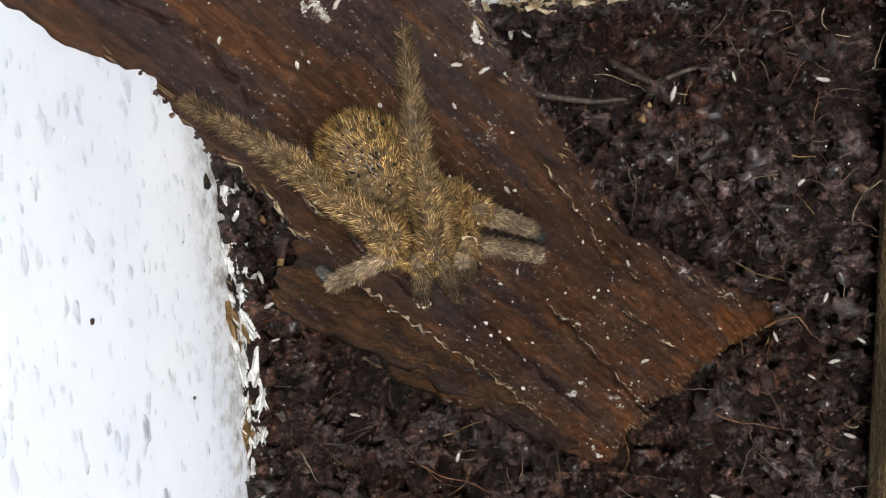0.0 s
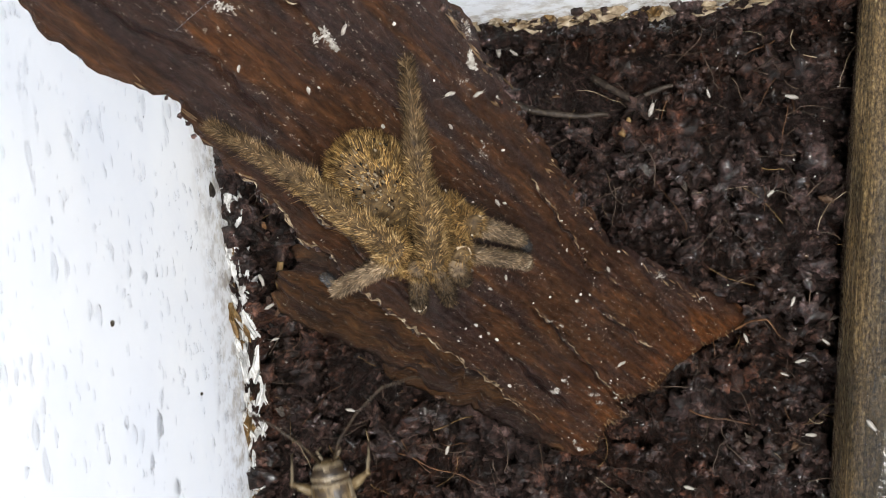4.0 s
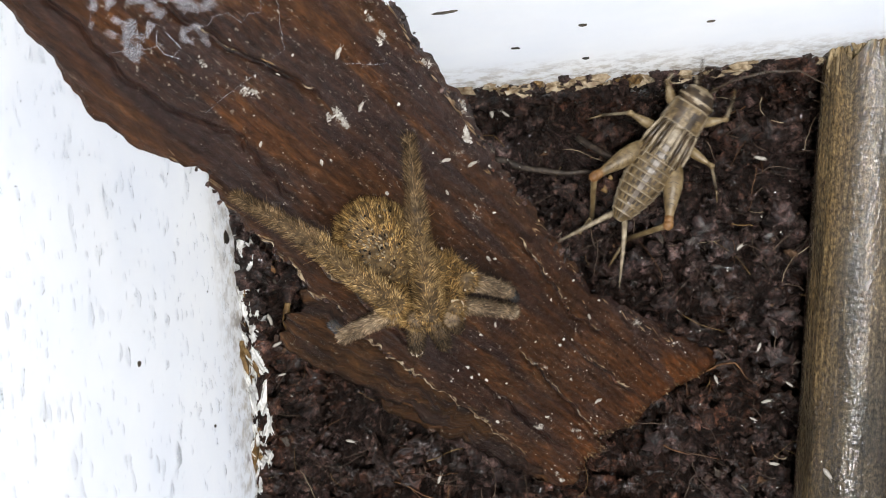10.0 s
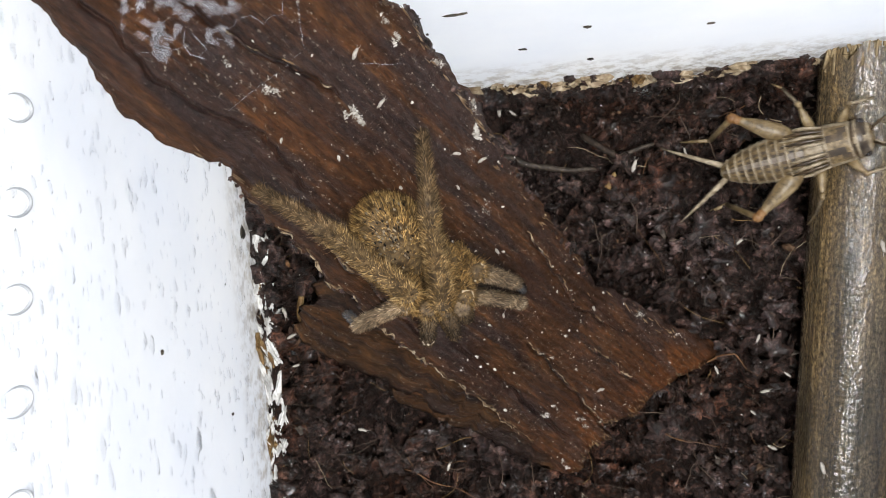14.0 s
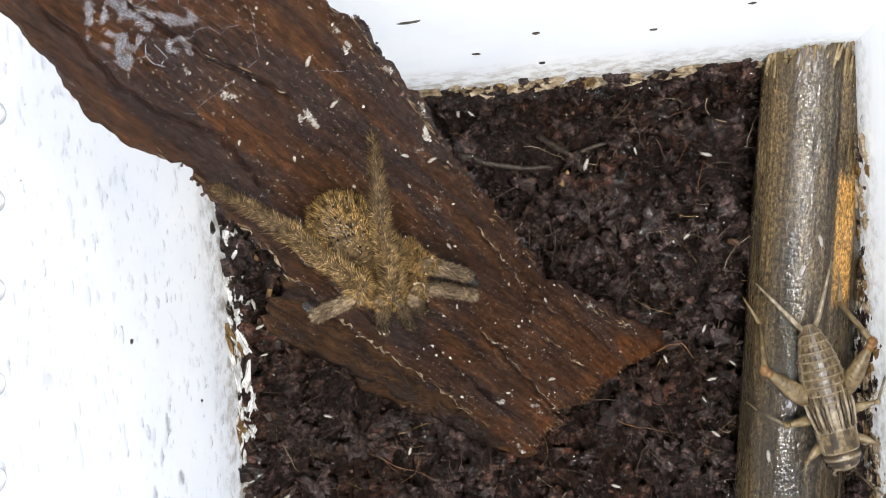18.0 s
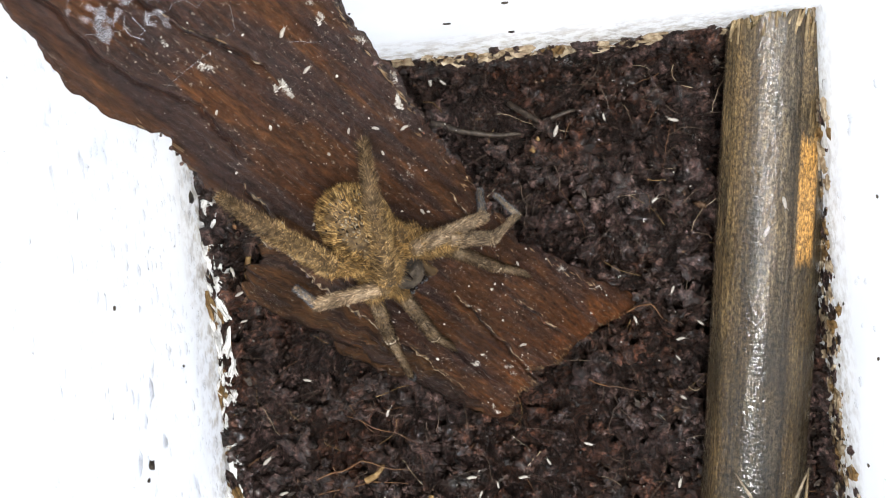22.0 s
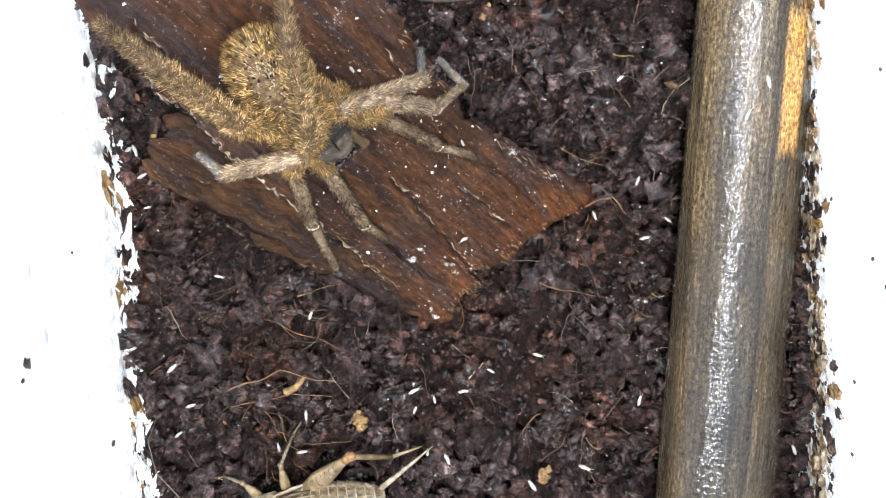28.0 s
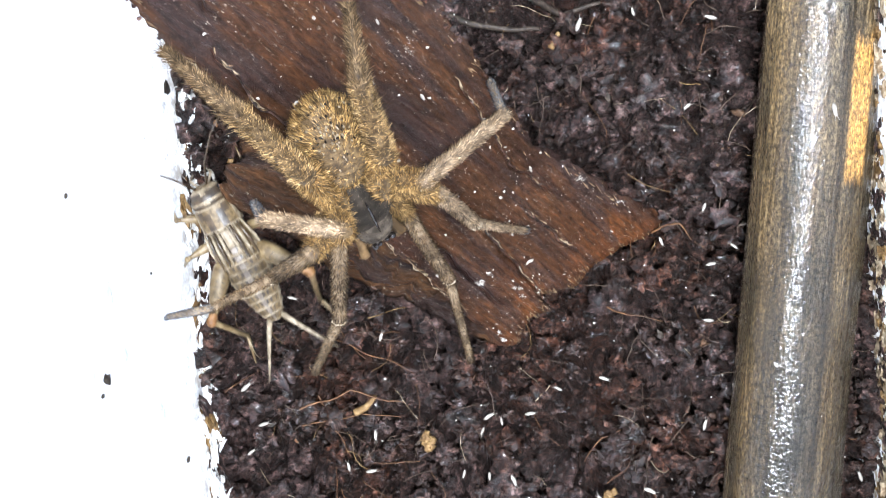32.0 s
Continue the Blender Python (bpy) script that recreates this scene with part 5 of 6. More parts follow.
WATER.node_tree.nodes["Principled BSDF"].inputs["Base Color"].default_value = (0.95, 0.965, 0.985, 1)


def drops():
    random.seed(5)
    s = Soup()
    for k in range(1700):
        y, z = random.uniform(-2.9, wall_y(2)), random.uniform(0.25, 3.6)
        if y > wall_y(z) - 0.05:
            continue
        r = random.choice((0.006, 0.008, 0.010, 0.012, 0.016, 0.024)) * random.uniform(0.7, 1.3)
        s.blob((wall_x(z, -1), y, z), (r * 0.4, r * random.uniform(0.9, 2.0), r * random.uniform(0.7, 1.1)), (random.uniform(-0.4, 0.4), 0, 0), 0.5, k, 6, 9)
    for k in range(90):
        y, z = random.uniform(-2.9, 0.4), random.uniform(0.3, 3.0)
        r = random.uniform(0.012, 0.035)
        s.blob((wall_x(z, 1), y, z), (r * 0.5, r, r * 1.2), (0, 0, 0), 0.3, k, 6, 9)
    ob = tagged(s.make("water_drops", WATER), "clear water drops beading on the white wall", "water drops", kind="stuff")
    ob.visible_shadow = False


drops()
DIRT = hide_material("dirt", (0.02, 0.016, 0.012), (0.05, 0.04, 0.03), (0.1, 0.08, 0.06), 20, 0.6)


def speck(side, u, z, size, label="dark dried speck on the white wall"):
    s = Soup()
    if side == 0:
        s.blob((u, wall_y(z) - 0.004, z), (size, 0.006, size * 0.5), (0, 0, 0), 0.7, u, 6, 8)
    else:
        s.blob((wall_x(z, side) - side * 0.004, u, z), (0.006, size * 0.6, size), (random.uniform(-0.5, 0.5), 0, 0), 0.6, u, 6, 8)
    tagged(s.make("dirt_speck", DIRT), label, "speck", "specks on the box wall")


for side, u, z, size in ((-1, -0.01, 0.31, 0.06), (-1, -1.28, 1.49, 0.05), (-1, -1.34, 1.56, 0.02), (-1, -0.45, 1.75, 0.018), (-1, -1.9, 0.5, 0.03), (-1, -0.9, 0.8, 0.014), (1, -0.32, 1.14, 0.018), (1, -1.18, 0.97, 0.02), (1, -1.29, 1.12, 0.018), (1, -1.82, 0.67, 0.018), (1, -0.95, 0.45, 0.016), (1, -2.2, 0.6, 0.016), (0, -0.74, 1.5, 0.045), (0, -0.70, 1.51, 0.02), (0, -0.14, 1.13, 0.022), (0, -0.45, 0.85, 0.022), (0, -0.11, 0.56, 0.02), (0, 0.45, 1.0, 0.02), (0, 0.9, 1.3, 0.02)):
    speck(side, u, z, size)


RING = hide_material("ring_plastic", (0.40, 0.42, 0.45), (0.5, 0.52, 0.55), (0.6, 0.62, 0.65), 6, 0.3)


def vent_rings():
    wall = bpy.data.objects["wall_west"]
    for y, z in ((0.59, 2.99), (0.26, 3.08), (-0.07, 3.16), (-0.41, 3.24), (-0.75, 3.32)):
        s = Soup()
        pts = [(wall_x(z + 0.1 * math.sin(a), -1) + 0.006, y + 0.05 * math.cos(a), z + 0.13 * math.sin(a)) for a in [0.5 - 4.3 * k / 24 for k in range(25)]]
        s.tube(pts, [0.001 + 0.007 * math.sin(math.pi * k / 24) for k in range(25)], 6)
        s.make("vent_ring", RING, wall, "raised ring round an air hole")


vent_rings()

# cane: scraped patch and dark spots
cane = bpy.data.objects["cane_stick"]


def on_cane(t, a, lift=0.0):
    """A place on the cane: t along it in units from its top, a round it in degrees from the east side up."""
    p0, p1 = Vector((1.40, 0.66, 0.17)), Vector((0.93, -2.75, 0.17))
    ax = (p1 - p0).normalized()
    side = Vector((-ax.y, ax.x, 0)).normalized()
    k = math.radians(a)
    rr = 0.285 * (1 + 0.05 * math.cos(3 * k + 0.4)) + lift
    return p0 + ax * t + side * math.cos(k) * rr + Vector((0, 0, 1)) * math.sin(k) * rr * 0.8


def cane_details():
    for t, a in ((1.0, 52), (1.02, 40), (0.3, 75), (0.18, 110), (0.9, 85), (1.5, 120), (1.9, 70), (2.1, 100), (2.3, 60), (1.7, 45), (2.5, 95), (1.35, 100)):
        s = Soup()
        s.blob(on_cane(t, a, -0.002), (0.011, 0.015, 0.006), (0, 0, t), 0.5, t, 6, 8)
        s.make("knot", DIRT, cane, "dark pit")


cane_details()


def cane_beads():
    random.seed(31)
    s = Soup()
    for k in range(2200):
        r = 0.003 + 0.009 * random.random() ** 2
        p = on_cane(random.uniform(0.05, 3.2), random.gauss(98, 17) if k % 2 else random.uniform(35, 160), -0.001)
        s.blob(p, (r, r * random.uniform(0.7, 1.6), r * 0.7), (0, 0, random.uniform(-0.4, 0.4)), 0.3, k, 5, 7)
    ob = tagged(s.make("water_beads", WATER), "tiny water beads glinting on the cane", "water drops", kind="stuff")
    ob.visible_shadow = False


cane_beads()


# ---- springtails ----
def springtail():
    s = Soup()
    n = 8
    s.tube([(-0.033 + 0.066 * k / n, 0, 0.011 + 0.003 * math.sin(k)) for k in range(n + 1)], [0.004, 0.008, 0.011, 0.012, 0.0115, 0.0105, 0.0095, 0.009, 0.004], 8)
    body = tagged(s.make("springtail", INSECT), "tiny plump white springtail", "springtail", "springtails")
    for side in (-1, 1):
        a = Soup()
        a.tube([(0.03, side * 0.004, 0.013), (0.045, side * 0.009, 0.016), (0.054, side * 0.011, 0.012)], [0.0011, 0.0009, 0.0006], 4)
        a.make("antenna", INSECT, body)
    return body


random.seed(21)
TAILS = [springtail()]
TAILS[0].matrix_basis = pose(0.62 * U, -0.30 * U, (top_of(0.62, -0.30) + 0.03) * U, 0, 0, 30)
spots = []
while len(spots) < 46:
    x, y = random.uniform(X0 + 0.08, X1 - 0.06), random.uniform(-2.7, Y1 - 0.08)
    s, r = AX.x * x + AX.y * y, BX.x * x + BX.y * y
    if -1.05 < s < 1.8 and -1.35 < r < -0.15 or (x > 0.7 and y > -2.75 and abs(x - (1.17 + 0.138 * (y + 1.0))) < 0.32):
        continue
    spots.append((x, y, top_of(x, y) + 0.045, random.uniform(-15, 15)))
for k in range(11):
    s, q = random.uniform(-0.85, 1.5), random.uniform(0.08, 0.92)
    p, _ = bark_point(s, q, 0.004)
    spots.append((p.x, p.y, p.z, None))
for k in range(4):
    p = on_cane(random.uniform(0.3, 2.6), random.uniform(60, 120), 0.004)
    spots.append((p.x, p.y, p.z, 0))
for x, y, z, tilt in spots:
    a = random.uniform(0, 360)
    if tilt is None:
        turn = Euler((0, 0, math.radians(a))).to_matrix().to_4x4()
        slope = Vector((0.645 * 1.25, -0.764 * 1.25, 1)).normalized()
        m = Matrix.Translation(Vector((x, y, z)) * U) @ slope.to_track_quat("Z", "Y").to_matrix().to_4x4() @ turn
    else:
        m = pose(x * U, y * U, z * U, tilt, 0, a)
    m = m @ Matrix.Scale(random.uniform(0.6, 1.05) * (0.75 if tilt is None else 1.0), 4)
    ob = copy_thing(TAILS[0], m)
    TAILS.append(ob)


# ---- what moves ----
def crawl(ob, away, turn):
    m = ob.matrix_basis.copy()
    rows = []
    for k in range(9):
        d = away * (k - 4) / 4
        rows.append((4.0 * k, m @ pose(d * U, 0.03 * math.sin(k * 1.3) * U, 0, 0, 0, turn * math.sin(k))))
    walk(ob, rows)


def motions():
    walking = ((0, 0), (3.2, 1), (8.0, 0), (9.4, 1), (12.8, 0), (13.6, 1), (15.6, 1), (19.5, 1), (24.6, 0), (26, 1), (27.4, 0), (28.9, 1), (32.0, 1))
    for n, (leg, side, hip) in enumerate(CR_LEGS):
        rows = []
        for k in range(0, 129):
            t = k * 0.25
            on = [w for s, w in walking if s <= t][-1]
            swing = 9.0 * on * math.sin(k * 1.9 + (n * 2.1))
            rows.append((t, Matrix.Translation(hip) @ pose(0, 0, 0, 0, 0, swing * side)))
        walk(leg, rows)
    for n in range(3, 60, 4):
        crawl(TAILS[n], 0.05 + 0.02 * (n % 5), 18)
    walk(CRICKET, [
        (0, pose(-0.02900, -0.06000, 0.00400, 0.0, -0.0, 95.0)),
        (3, pose(-0.02900, -0.05600, 0.00400, 0.0, -0.0, 95.0)),
        (4.5, pose(-0.03314, -0.02361, 0.00310, 0.0, 2.5, 92.5)),
        (5, pose(-0.03231, -0.01686, 0.00260, 0.0, 1.7, 84.2)),
        (5.5, pose(-0.02760, -0.01000, 0.00240, 0.0, -0.0, 75.0)),
        (6.2, pose(-0.02200, 0.00100, 0.00360, 0.0, -0.0, 35.0)),
        (7, pose(-0.00743, 0.00642, 0.00440, 0.0, -0.0, 6.6)),
        (7.5, pose(-0.00169, 0.00590, 0.00440, 0.0, -0.0, 16.7)),
        (8, pose(0.01093, 0.00609, 0.00470, 0.0, -2.1, 16.5)),
        (9, pose(0.01155, 0.00641, 0.00470, 0.0, -2.2, 24.2)),
        (9.5, pose(0.01352, 0.00845, 0.00520, 0.0, -6.1, 17.9)),
        (10, pose(0.00496, 0.00452, 0.00440, 0.0, -0.0, 51.9)),
        (10.5, pose(0.00277, 0.00466, 0.00440, 0.0, -0.0, 77.6)),
        (11, pose(0.00048, 0.00544, 0.00440, 0.0, -0.0, 43.2)),
        (11.5, pose(0.00435, 0.00112, 0.00440, 0.0, -0.0, 9.6)),
        (12, pose(0.00414, 0.00018, 0.00440, 0.0, -0.0, 17.5)),
        (12.5, pose(0.00690, 0.00165, 0.00440, 0.0, -0.0, 24.7)),
        (13, pose(0.01070, 0.00400, 0.00470, 0.0, -2.0, 17.1)),
        (13.5, pose(0.01115, 0.00403, 0.00470, 0.0, -2.0, 16.4)),
        (14, pose(0.01835, 0.00307, 0.00750, 0.0, -20.3, 10.2)),
        (14.5, pose(0.02462, 0.00497, 0.01070, 0.0, -17.5, 23.3)),
        (15, pose(0.02474, 0.00430, 0.01070, 0.0, -18.0, 36.0)),
        (15.5, pose(0.02245, 0.00242, 0.01070, -0.0, -12.4, -27.8)),
        (16.5, pose(0.02840, 0.00200, 0.01240, -0.0, -0.0, -70.0)),
        (17.5, pose(0.02660, -0.01630, 0.01240, -0.0, -0.0, -85.2)),
        (18, pose(0.02495, -0.02355, 0.01240, -0.0, -0.0, -79.4)),
        (18.5, pose(0.02694, -0.03204, 0.01200, -0.0, 3.3, -82.8)),
        (19, pose(0.02574, -0.04249, 0.01150, -0.0, 4.1, -88.2)),
        (20.5, pose(0.02400, -0.05200, 0.01000, 0.0, -0.0, -95.0)),
        (22.5, pose(0.02031, -0.04959, 0.01000, -0.0, -0.0, -89.0)),
        (23, pose(0.01866, -0.04811, 0.01000, -0.0, -0.0, -87.9)),
        (23.5, pose(0.01859, -0.04742, 0.00960, -0.0, -0.0, -89.5)),
        (24, pose(0.01467, -0.04577, 0.00840, 0.0, -0.0, -96.9)),
        (24.5, pose(0.01247, -0.04615, 0.00660, 0.0, 4.3, -112.0)),
        (25, pose(0.00818, -0.04347, 0.00480, 0.0, -0.0, -145.2)),
        (25.5, pose(0.00713, -0.04341, 0.00480, 0.0, -0.0, -147.8)),
        (27.5, pose(-0.01579, -0.04786, 0.00440, 0.0, -0.0, -175.9)),
        (28, pose(-0.02259, -0.04769, 0.00440, 0.0, -0.0, -174.4)),
        (28.5, pose(-0.02500, -0.04700, 0.00440, 0.0, -0.0, -167.0)),
        (29, pose(-0.02930, -0.04740, 0.00440, 0.0, -0.0, -170.0)),
        (29.5, pose(-0.03392, -0.04356, 0.00440, 0.0, -0.0, 152.5)),
        (30, pose(-0.03377, -0.04196, 0.00440, 0.0, -0.0, 133.8)),
        (30.5, pose(-0.03375, -0.03873, 0.00440, 0.0, -0.0, 122.1)),
        (31, pose(-0.03383, -0.03580, 0.00440, 0.0, -0.0, 95.7)),
        (31.5, pose(-0.03406, -0.02875, 0.00470, 0.0, -2.1, 102.4)),
        (32, pose(-0.03433, -0.01749, 0.00650, 0.0, -8.8, 113.0))])
    walk(SPIDER, [(0, pose(-0.01866, -0.00445, 0.03370, -9.4, 56.6, -61.3)), (21.1, pose(-0.01866, -0.00445, 0.03370, -9.4, 56.6, -61.3)), (21.85, pose(-0.01628, -0.00684, 0.03137, -8.8, 57.6, -60.4)), (30.9, pose(-0.01628, -0.00684, 0.03137, -8.8, 57.6, -60.4)), (31.45, pose(-0.01780, -0.00951, 0.03125, -15.7, 53.7, -68.9)), (32, pose(-0.01883, -0.01111, 0.03045, -22.7, 52.8, -77.5))])
    walk(LEGS['L4_femur'], [(0, pose(-0.00180, -0.00200, -0.00020, 0.0, -36.4, -179.1)), (21.1, pose(-0.00180, -0.00200, -0.00020, 0.0, -36.4, -179.1)), (21.85, pose(-0.00180, -0.00200, -0.00020, -7.6, -19.0, -166.8)), (30.9, pose(-0.00180, -0.00200, -0.00020, -7.6, -19.0, -166.8)), (31.45, pose(-0.00180, -0.00200, -0.00020, -7.0, -19.3, -168.6)), (32, pose(-0.00180, -0.00200, -0.00020, -6.3, -20.2, -170.6))])
    walk(LEGS['L4_tibia'], [(0, pose(-0.01004, -0.00213, 0.00587, -0.0, 25.9, -170.9)), (21.1, pose(-0.01004, -0.00213, 0.00587, -0.0, 25.9, -170.9)), (21.85, pose(-0.01126, -0.00421, 0.00314, -0.8, 7.4, -172.6)), (30.9, pose(-0.01126, -0.00421, 0.00314, -0.8, 7.4, -172.6)), (31.45, pose(-0.01118, -0.00389, 0.00315, -1.0, 4.5, -174.1)), (32, pose(-0.01189, -0.00368, 0.00355, -0.4, 12.5, -166.7))])
    walk(LEGS['L4_foot'], [(0, pose(-0.01777, -0.00337, 0.00206, 0.0, 23.4, -165.0)), (21.1, pose(-0.01777, -0.00337, 0.00206, 0.0, 23.4, -165.0)), (21.85, pose(-0.01966, -0.00530, 0.00204, -3.8, 8.1, -174.3)), (30.9, pose(-0.01966, -0.00530, 0.00204, -3.8, 8.1, -174.3)), (31.45, pose(-0.01964, -0.00477, 0.00248, -2.9, 9.8, -167.6)), (32, pose(-0.02006, -0.00561, 0.00169, -2.1, 29.7, -162.8))])
    walk(LEGS['R4_femur'], [(0, pose(-0.00180, 0.00200, -0.00020, 0.0, -52.8, -147.3)), (21.1, pose(-0.00180, 0.00200, -0.00020, 0.0, -52.8, -147.3)), (21.85, pose(-0.00180, 0.00200, -0.00020, -2.3, -46.0, -144.5)), (30.9, pose(-0.00180, 0.00200, -0.00020, -2.3, -46.0, -144.5)), (31.45, pose(-0.00180, 0.00200, -0.00020, 10.8, -40.6, -162.7)), (32, pose(-0.00180, 0.00200, -0.00020, 24.6, -32.1, 175.1))])
    walk(LEGS['R4_tibia'], [(0, pose(-0.00583, -0.00058, 0.00612, 0.0, 22.4, 147.9)), (21.1, pose(-0.00583, -0.00058, 0.00612, 0.0, 22.4, 147.9)), (21.85, pose(-0.00619, -0.00113, 0.00539, 2.4, 17.4, 154.3)), (30.9, pose(-0.00619, -0.00113, 0.00539, 2.4, 17.4, 154.3)), (31.45, pose(-0.00743, 0.00024, 0.00485, 3.1, 10.6, 156.5)), (32, pose(-0.00857, 0.00258, 0.00406, 6.2, 6.7, 174.1))])
    walk(LEGS['R4_foot'], [(0, pose(-0.01224, 0.00344, 0.00300, -0.0, 33.2, 135.4)), (21.1, pose(-0.01224, 0.00344, 0.00300, -0.0, 33.2, 135.4)), (21.85, pose(-0.01301, 0.00215, 0.00302, 4.1, 25.8, 142.8)), (30.9, pose(-0.01301, 0.00215, 0.00302, 4.1, 25.8, 142.8)), (31.45, pose(-0.01456, 0.00335, 0.00339, 6.5, 29.0, 148.3)), (32, pose(-0.01641, 0.00339, 0.00313, 8.4, 30.4, 152.3))])
    walk(LEGS['L3_femur'], [(0, pose(-0.00040, -0.00240, -0.00020, 0.0, -38.0, -169.6)), (21.1, pose(-0.00040, -0.00240, -0.00020, 0.0, -38.0, -169.6)), (21.85, pose(-0.00040, -0.00240, -0.00020, 8.0, -60.2, 178.4)), (30.9, pose(-0.00040, -0.00240, -0.00020, 8.0, -60.2, 178.4)), (31.45, pose(-0.00040, -0.00240, -0.00020, 7.8, -57.4, 178.6)), (32, pose(-0.00040, -0.00240, -0.00020, -7.2, -59.4, -163.6))])
    walk(LEGS['L3_tibia'], [(0, pose(-0.00416, -0.00309, 0.00279, -0.0, 32.0, -53.1)), (21.1, pose(-0.00416, -0.00309, 0.00279, -0.0, 32.0, -53.1)), (21.85, pose(-0.00260, -0.00234, 0.00365, -21.1, 29.2, -95.8)), (30.9, pose(-0.00260, -0.00234, 0.00365, -21.1, 29.2, -95.8)), (31.45, pose(-0.00282, -0.00234, 0.00358, -28.0, 28.7, -111.1)), (32, pose(-0.00257, -0.00304, 0.00362, -33.8, 28.3, -124.3))])
    walk(LEGS['L3_foot'], [(0, pose(-0.00088, -0.00746, -0.00063, 0.0, 69.0, -22.3)), (21.1, pose(-0.00088, -0.00746, -0.00063, 0.0, 69.0, -22.3)), (21.85, pose(-0.00319, -0.00814, 0.00039, -122.3, 56.8, -160.9)), (30.9, pose(-0.00319, -0.00814, 0.00039, -122.3, 56.8, -160.9)), (31.45, pose(-0.00492, -0.00781, 0.00038, 94.5, 70.1, 45.3)), (32, pose(-0.00587, -0.00787, 0.00047, 67.3, 74.9, 17.3))])
    walk(LEGS['R3_femur'], [(0, pose(-0.00040, 0.00240, -0.00020, 0.0, -63.1, 157.5)), (21.1, pose(-0.00040, 0.00240, -0.00020, 0.0, -63.1, 157.5)), (21.85, pose(-0.00040, 0.00240, -0.00020, -18.7, -48.5, 178.1)), (30.9, pose(-0.00040, 0.00240, -0.00020, -18.7, -48.5, 178.1)), (31.45, pose(-0.00040, 0.00240, -0.00020, 13.0, -58.8, 137.1)), (32, pose(-0.00040, 0.00240, -0.00020, 23.5, -54.2, 124.8))])
    walk(LEGS['R3_tibia'], [(0, pose(-0.00230, 0.00319, 0.00385, 0.0, 11.0, 12.5)), (21.1, pose(-0.00230, 0.00319, 0.00385, 0.0, 11.0, 12.5)), (21.85, pose(-0.00367, 0.00251, 0.00349, 5.5, 9.6, 42.4)), (30.9, pose(-0.00367, 0.00251, 0.00349, 5.5, 9.6, 42.4)), (31.45, pose(-0.00232, 0.00418, 0.00412, 7.9, 16.2, 58.2)), (32, pose(-0.00208, 0.00482, 0.00389, 12.6, 13.4, 76.7))])
    walk(LEGS['R3_foot'], [(0, pose(0.00759, 0.00538, 0.00187, 0.0, 18.5, 1.7)), (21.1, pose(0.00759, 0.00538, 0.00187, 0.0, 18.5, 1.7)), (21.85, pose(0.00366, 0.00920, 0.00182, 14.8, 55.2, 40.0)), (30.9, pose(0.00366, 0.00920, 0.00182, 14.8, 55.2, 40.0)), (31.45, pose(0.00277, 0.01238, 0.00132, 32.1, 66.1, 60.4)), (32, pose(0.00016, 0.01433, 0.00156, 36.6, 70.6, 65.1))])
    walk(LEGS['R2_femur'], [(0, pose(0.00120, 0.00240, -0.00020, 0.0, -63.8, -139.5)), (21.1, pose(0.00120, 0.00240, -0.00020, 0.0, -63.8, -139.5)), (21.85, pose(0.00120, 0.00240, -0.00020, 87.2, -47.1, 107.3)), (30.9, pose(0.00120, 0.00240, -0.00020, 87.2, -47.1, 107.3)), (31.175, pose(0.00120, 0.00240, -0.00020, 104.3, -32.9, 72.2)), (31.45, pose(0.00120, 0.00240, -0.00020, 108.8, -14.2, 46.4)), (32, pose(0.00120, 0.00240, -0.00020, 106.1, -22.0, 53.8))])
    walk(LEGS['R2_tibia'], [(0, pose(-0.00025, 0.00116, 0.00367, 0.0, 8.0, 17.7)), (21.1, pose(-0.00025, 0.00116, 0.00367, 0.0, 8.0, 17.7)), (21.85, pose(0.00020, 0.00562, 0.00344, -0.1, 14.5, 17.3)), (30.9, pose(0.00020, 0.00562, 0.00344, -0.1, 14.5, 17.3)), (31.45, pose(0.00428, 0.00564, 0.00093, -0.7, 8.8, 14.7)), (32, pose(0.00395, 0.00616, 0.00168, -0.7, 8.7, 14.6))])
    walk(LEGS['R2_foot'], [(0, pose(0.01028, 0.00453, 0.00211, 0.0, 24.8, 0.9)), (21.1, pose(0.01028, 0.00453, 0.00211, 0.0, 24.8, 0.9)), (21.85, pose(0.01035, 0.00879, 0.00068, 12.5, 25.5, 31.9)), (30.9, pose(0.01035, 0.00879, 0.00068, 12.5, 25.5, 31.9)), (31.45, pose(0.01481, 0.00840, -0.00076, 8.7, -5.6, 20.2)), (32, pose(0.01449, 0.00891, 0.00002, 7.1, 0.9, 34.1))])
    walk(LEGS['R2_toe'], [(0, pose(0.01721, 0.00463, -0.00109, -0.0, 23.8, -0.1)), (21.1, pose(0.01721, 0.00463, -0.00109, -0.0, 23.8, -0.1)), (21.35, pose(0.01688, 0.00724, -0.00160, -6.7, 21.1, -60.5)), (21.6, pose(0.01655, 0.00984, -0.00211, -7.6, 14.4, -118.7)), (21.85, pose(0.01622, 0.01244, -0.00262, -2.2, 10.1, -175.5)), (30.9, pose(0.01622, 0.01244, -0.00262, -2.2, 10.1, -175.5)), (31.083, pose(0.01815, 0.01198, -0.00175, 2.7, 11.8, 129.2)), (31.267, pose(0.02008, 0.01151, -0.00088, 3.9, 16.8, 73.2)), (31.45, pose(0.02200, 0.01104, -0.00001, 0.3, 20.6, 15.8)), (32, pose(0.02087, 0.01322, -0.00010, 1.9, 22.6, 20.4))])
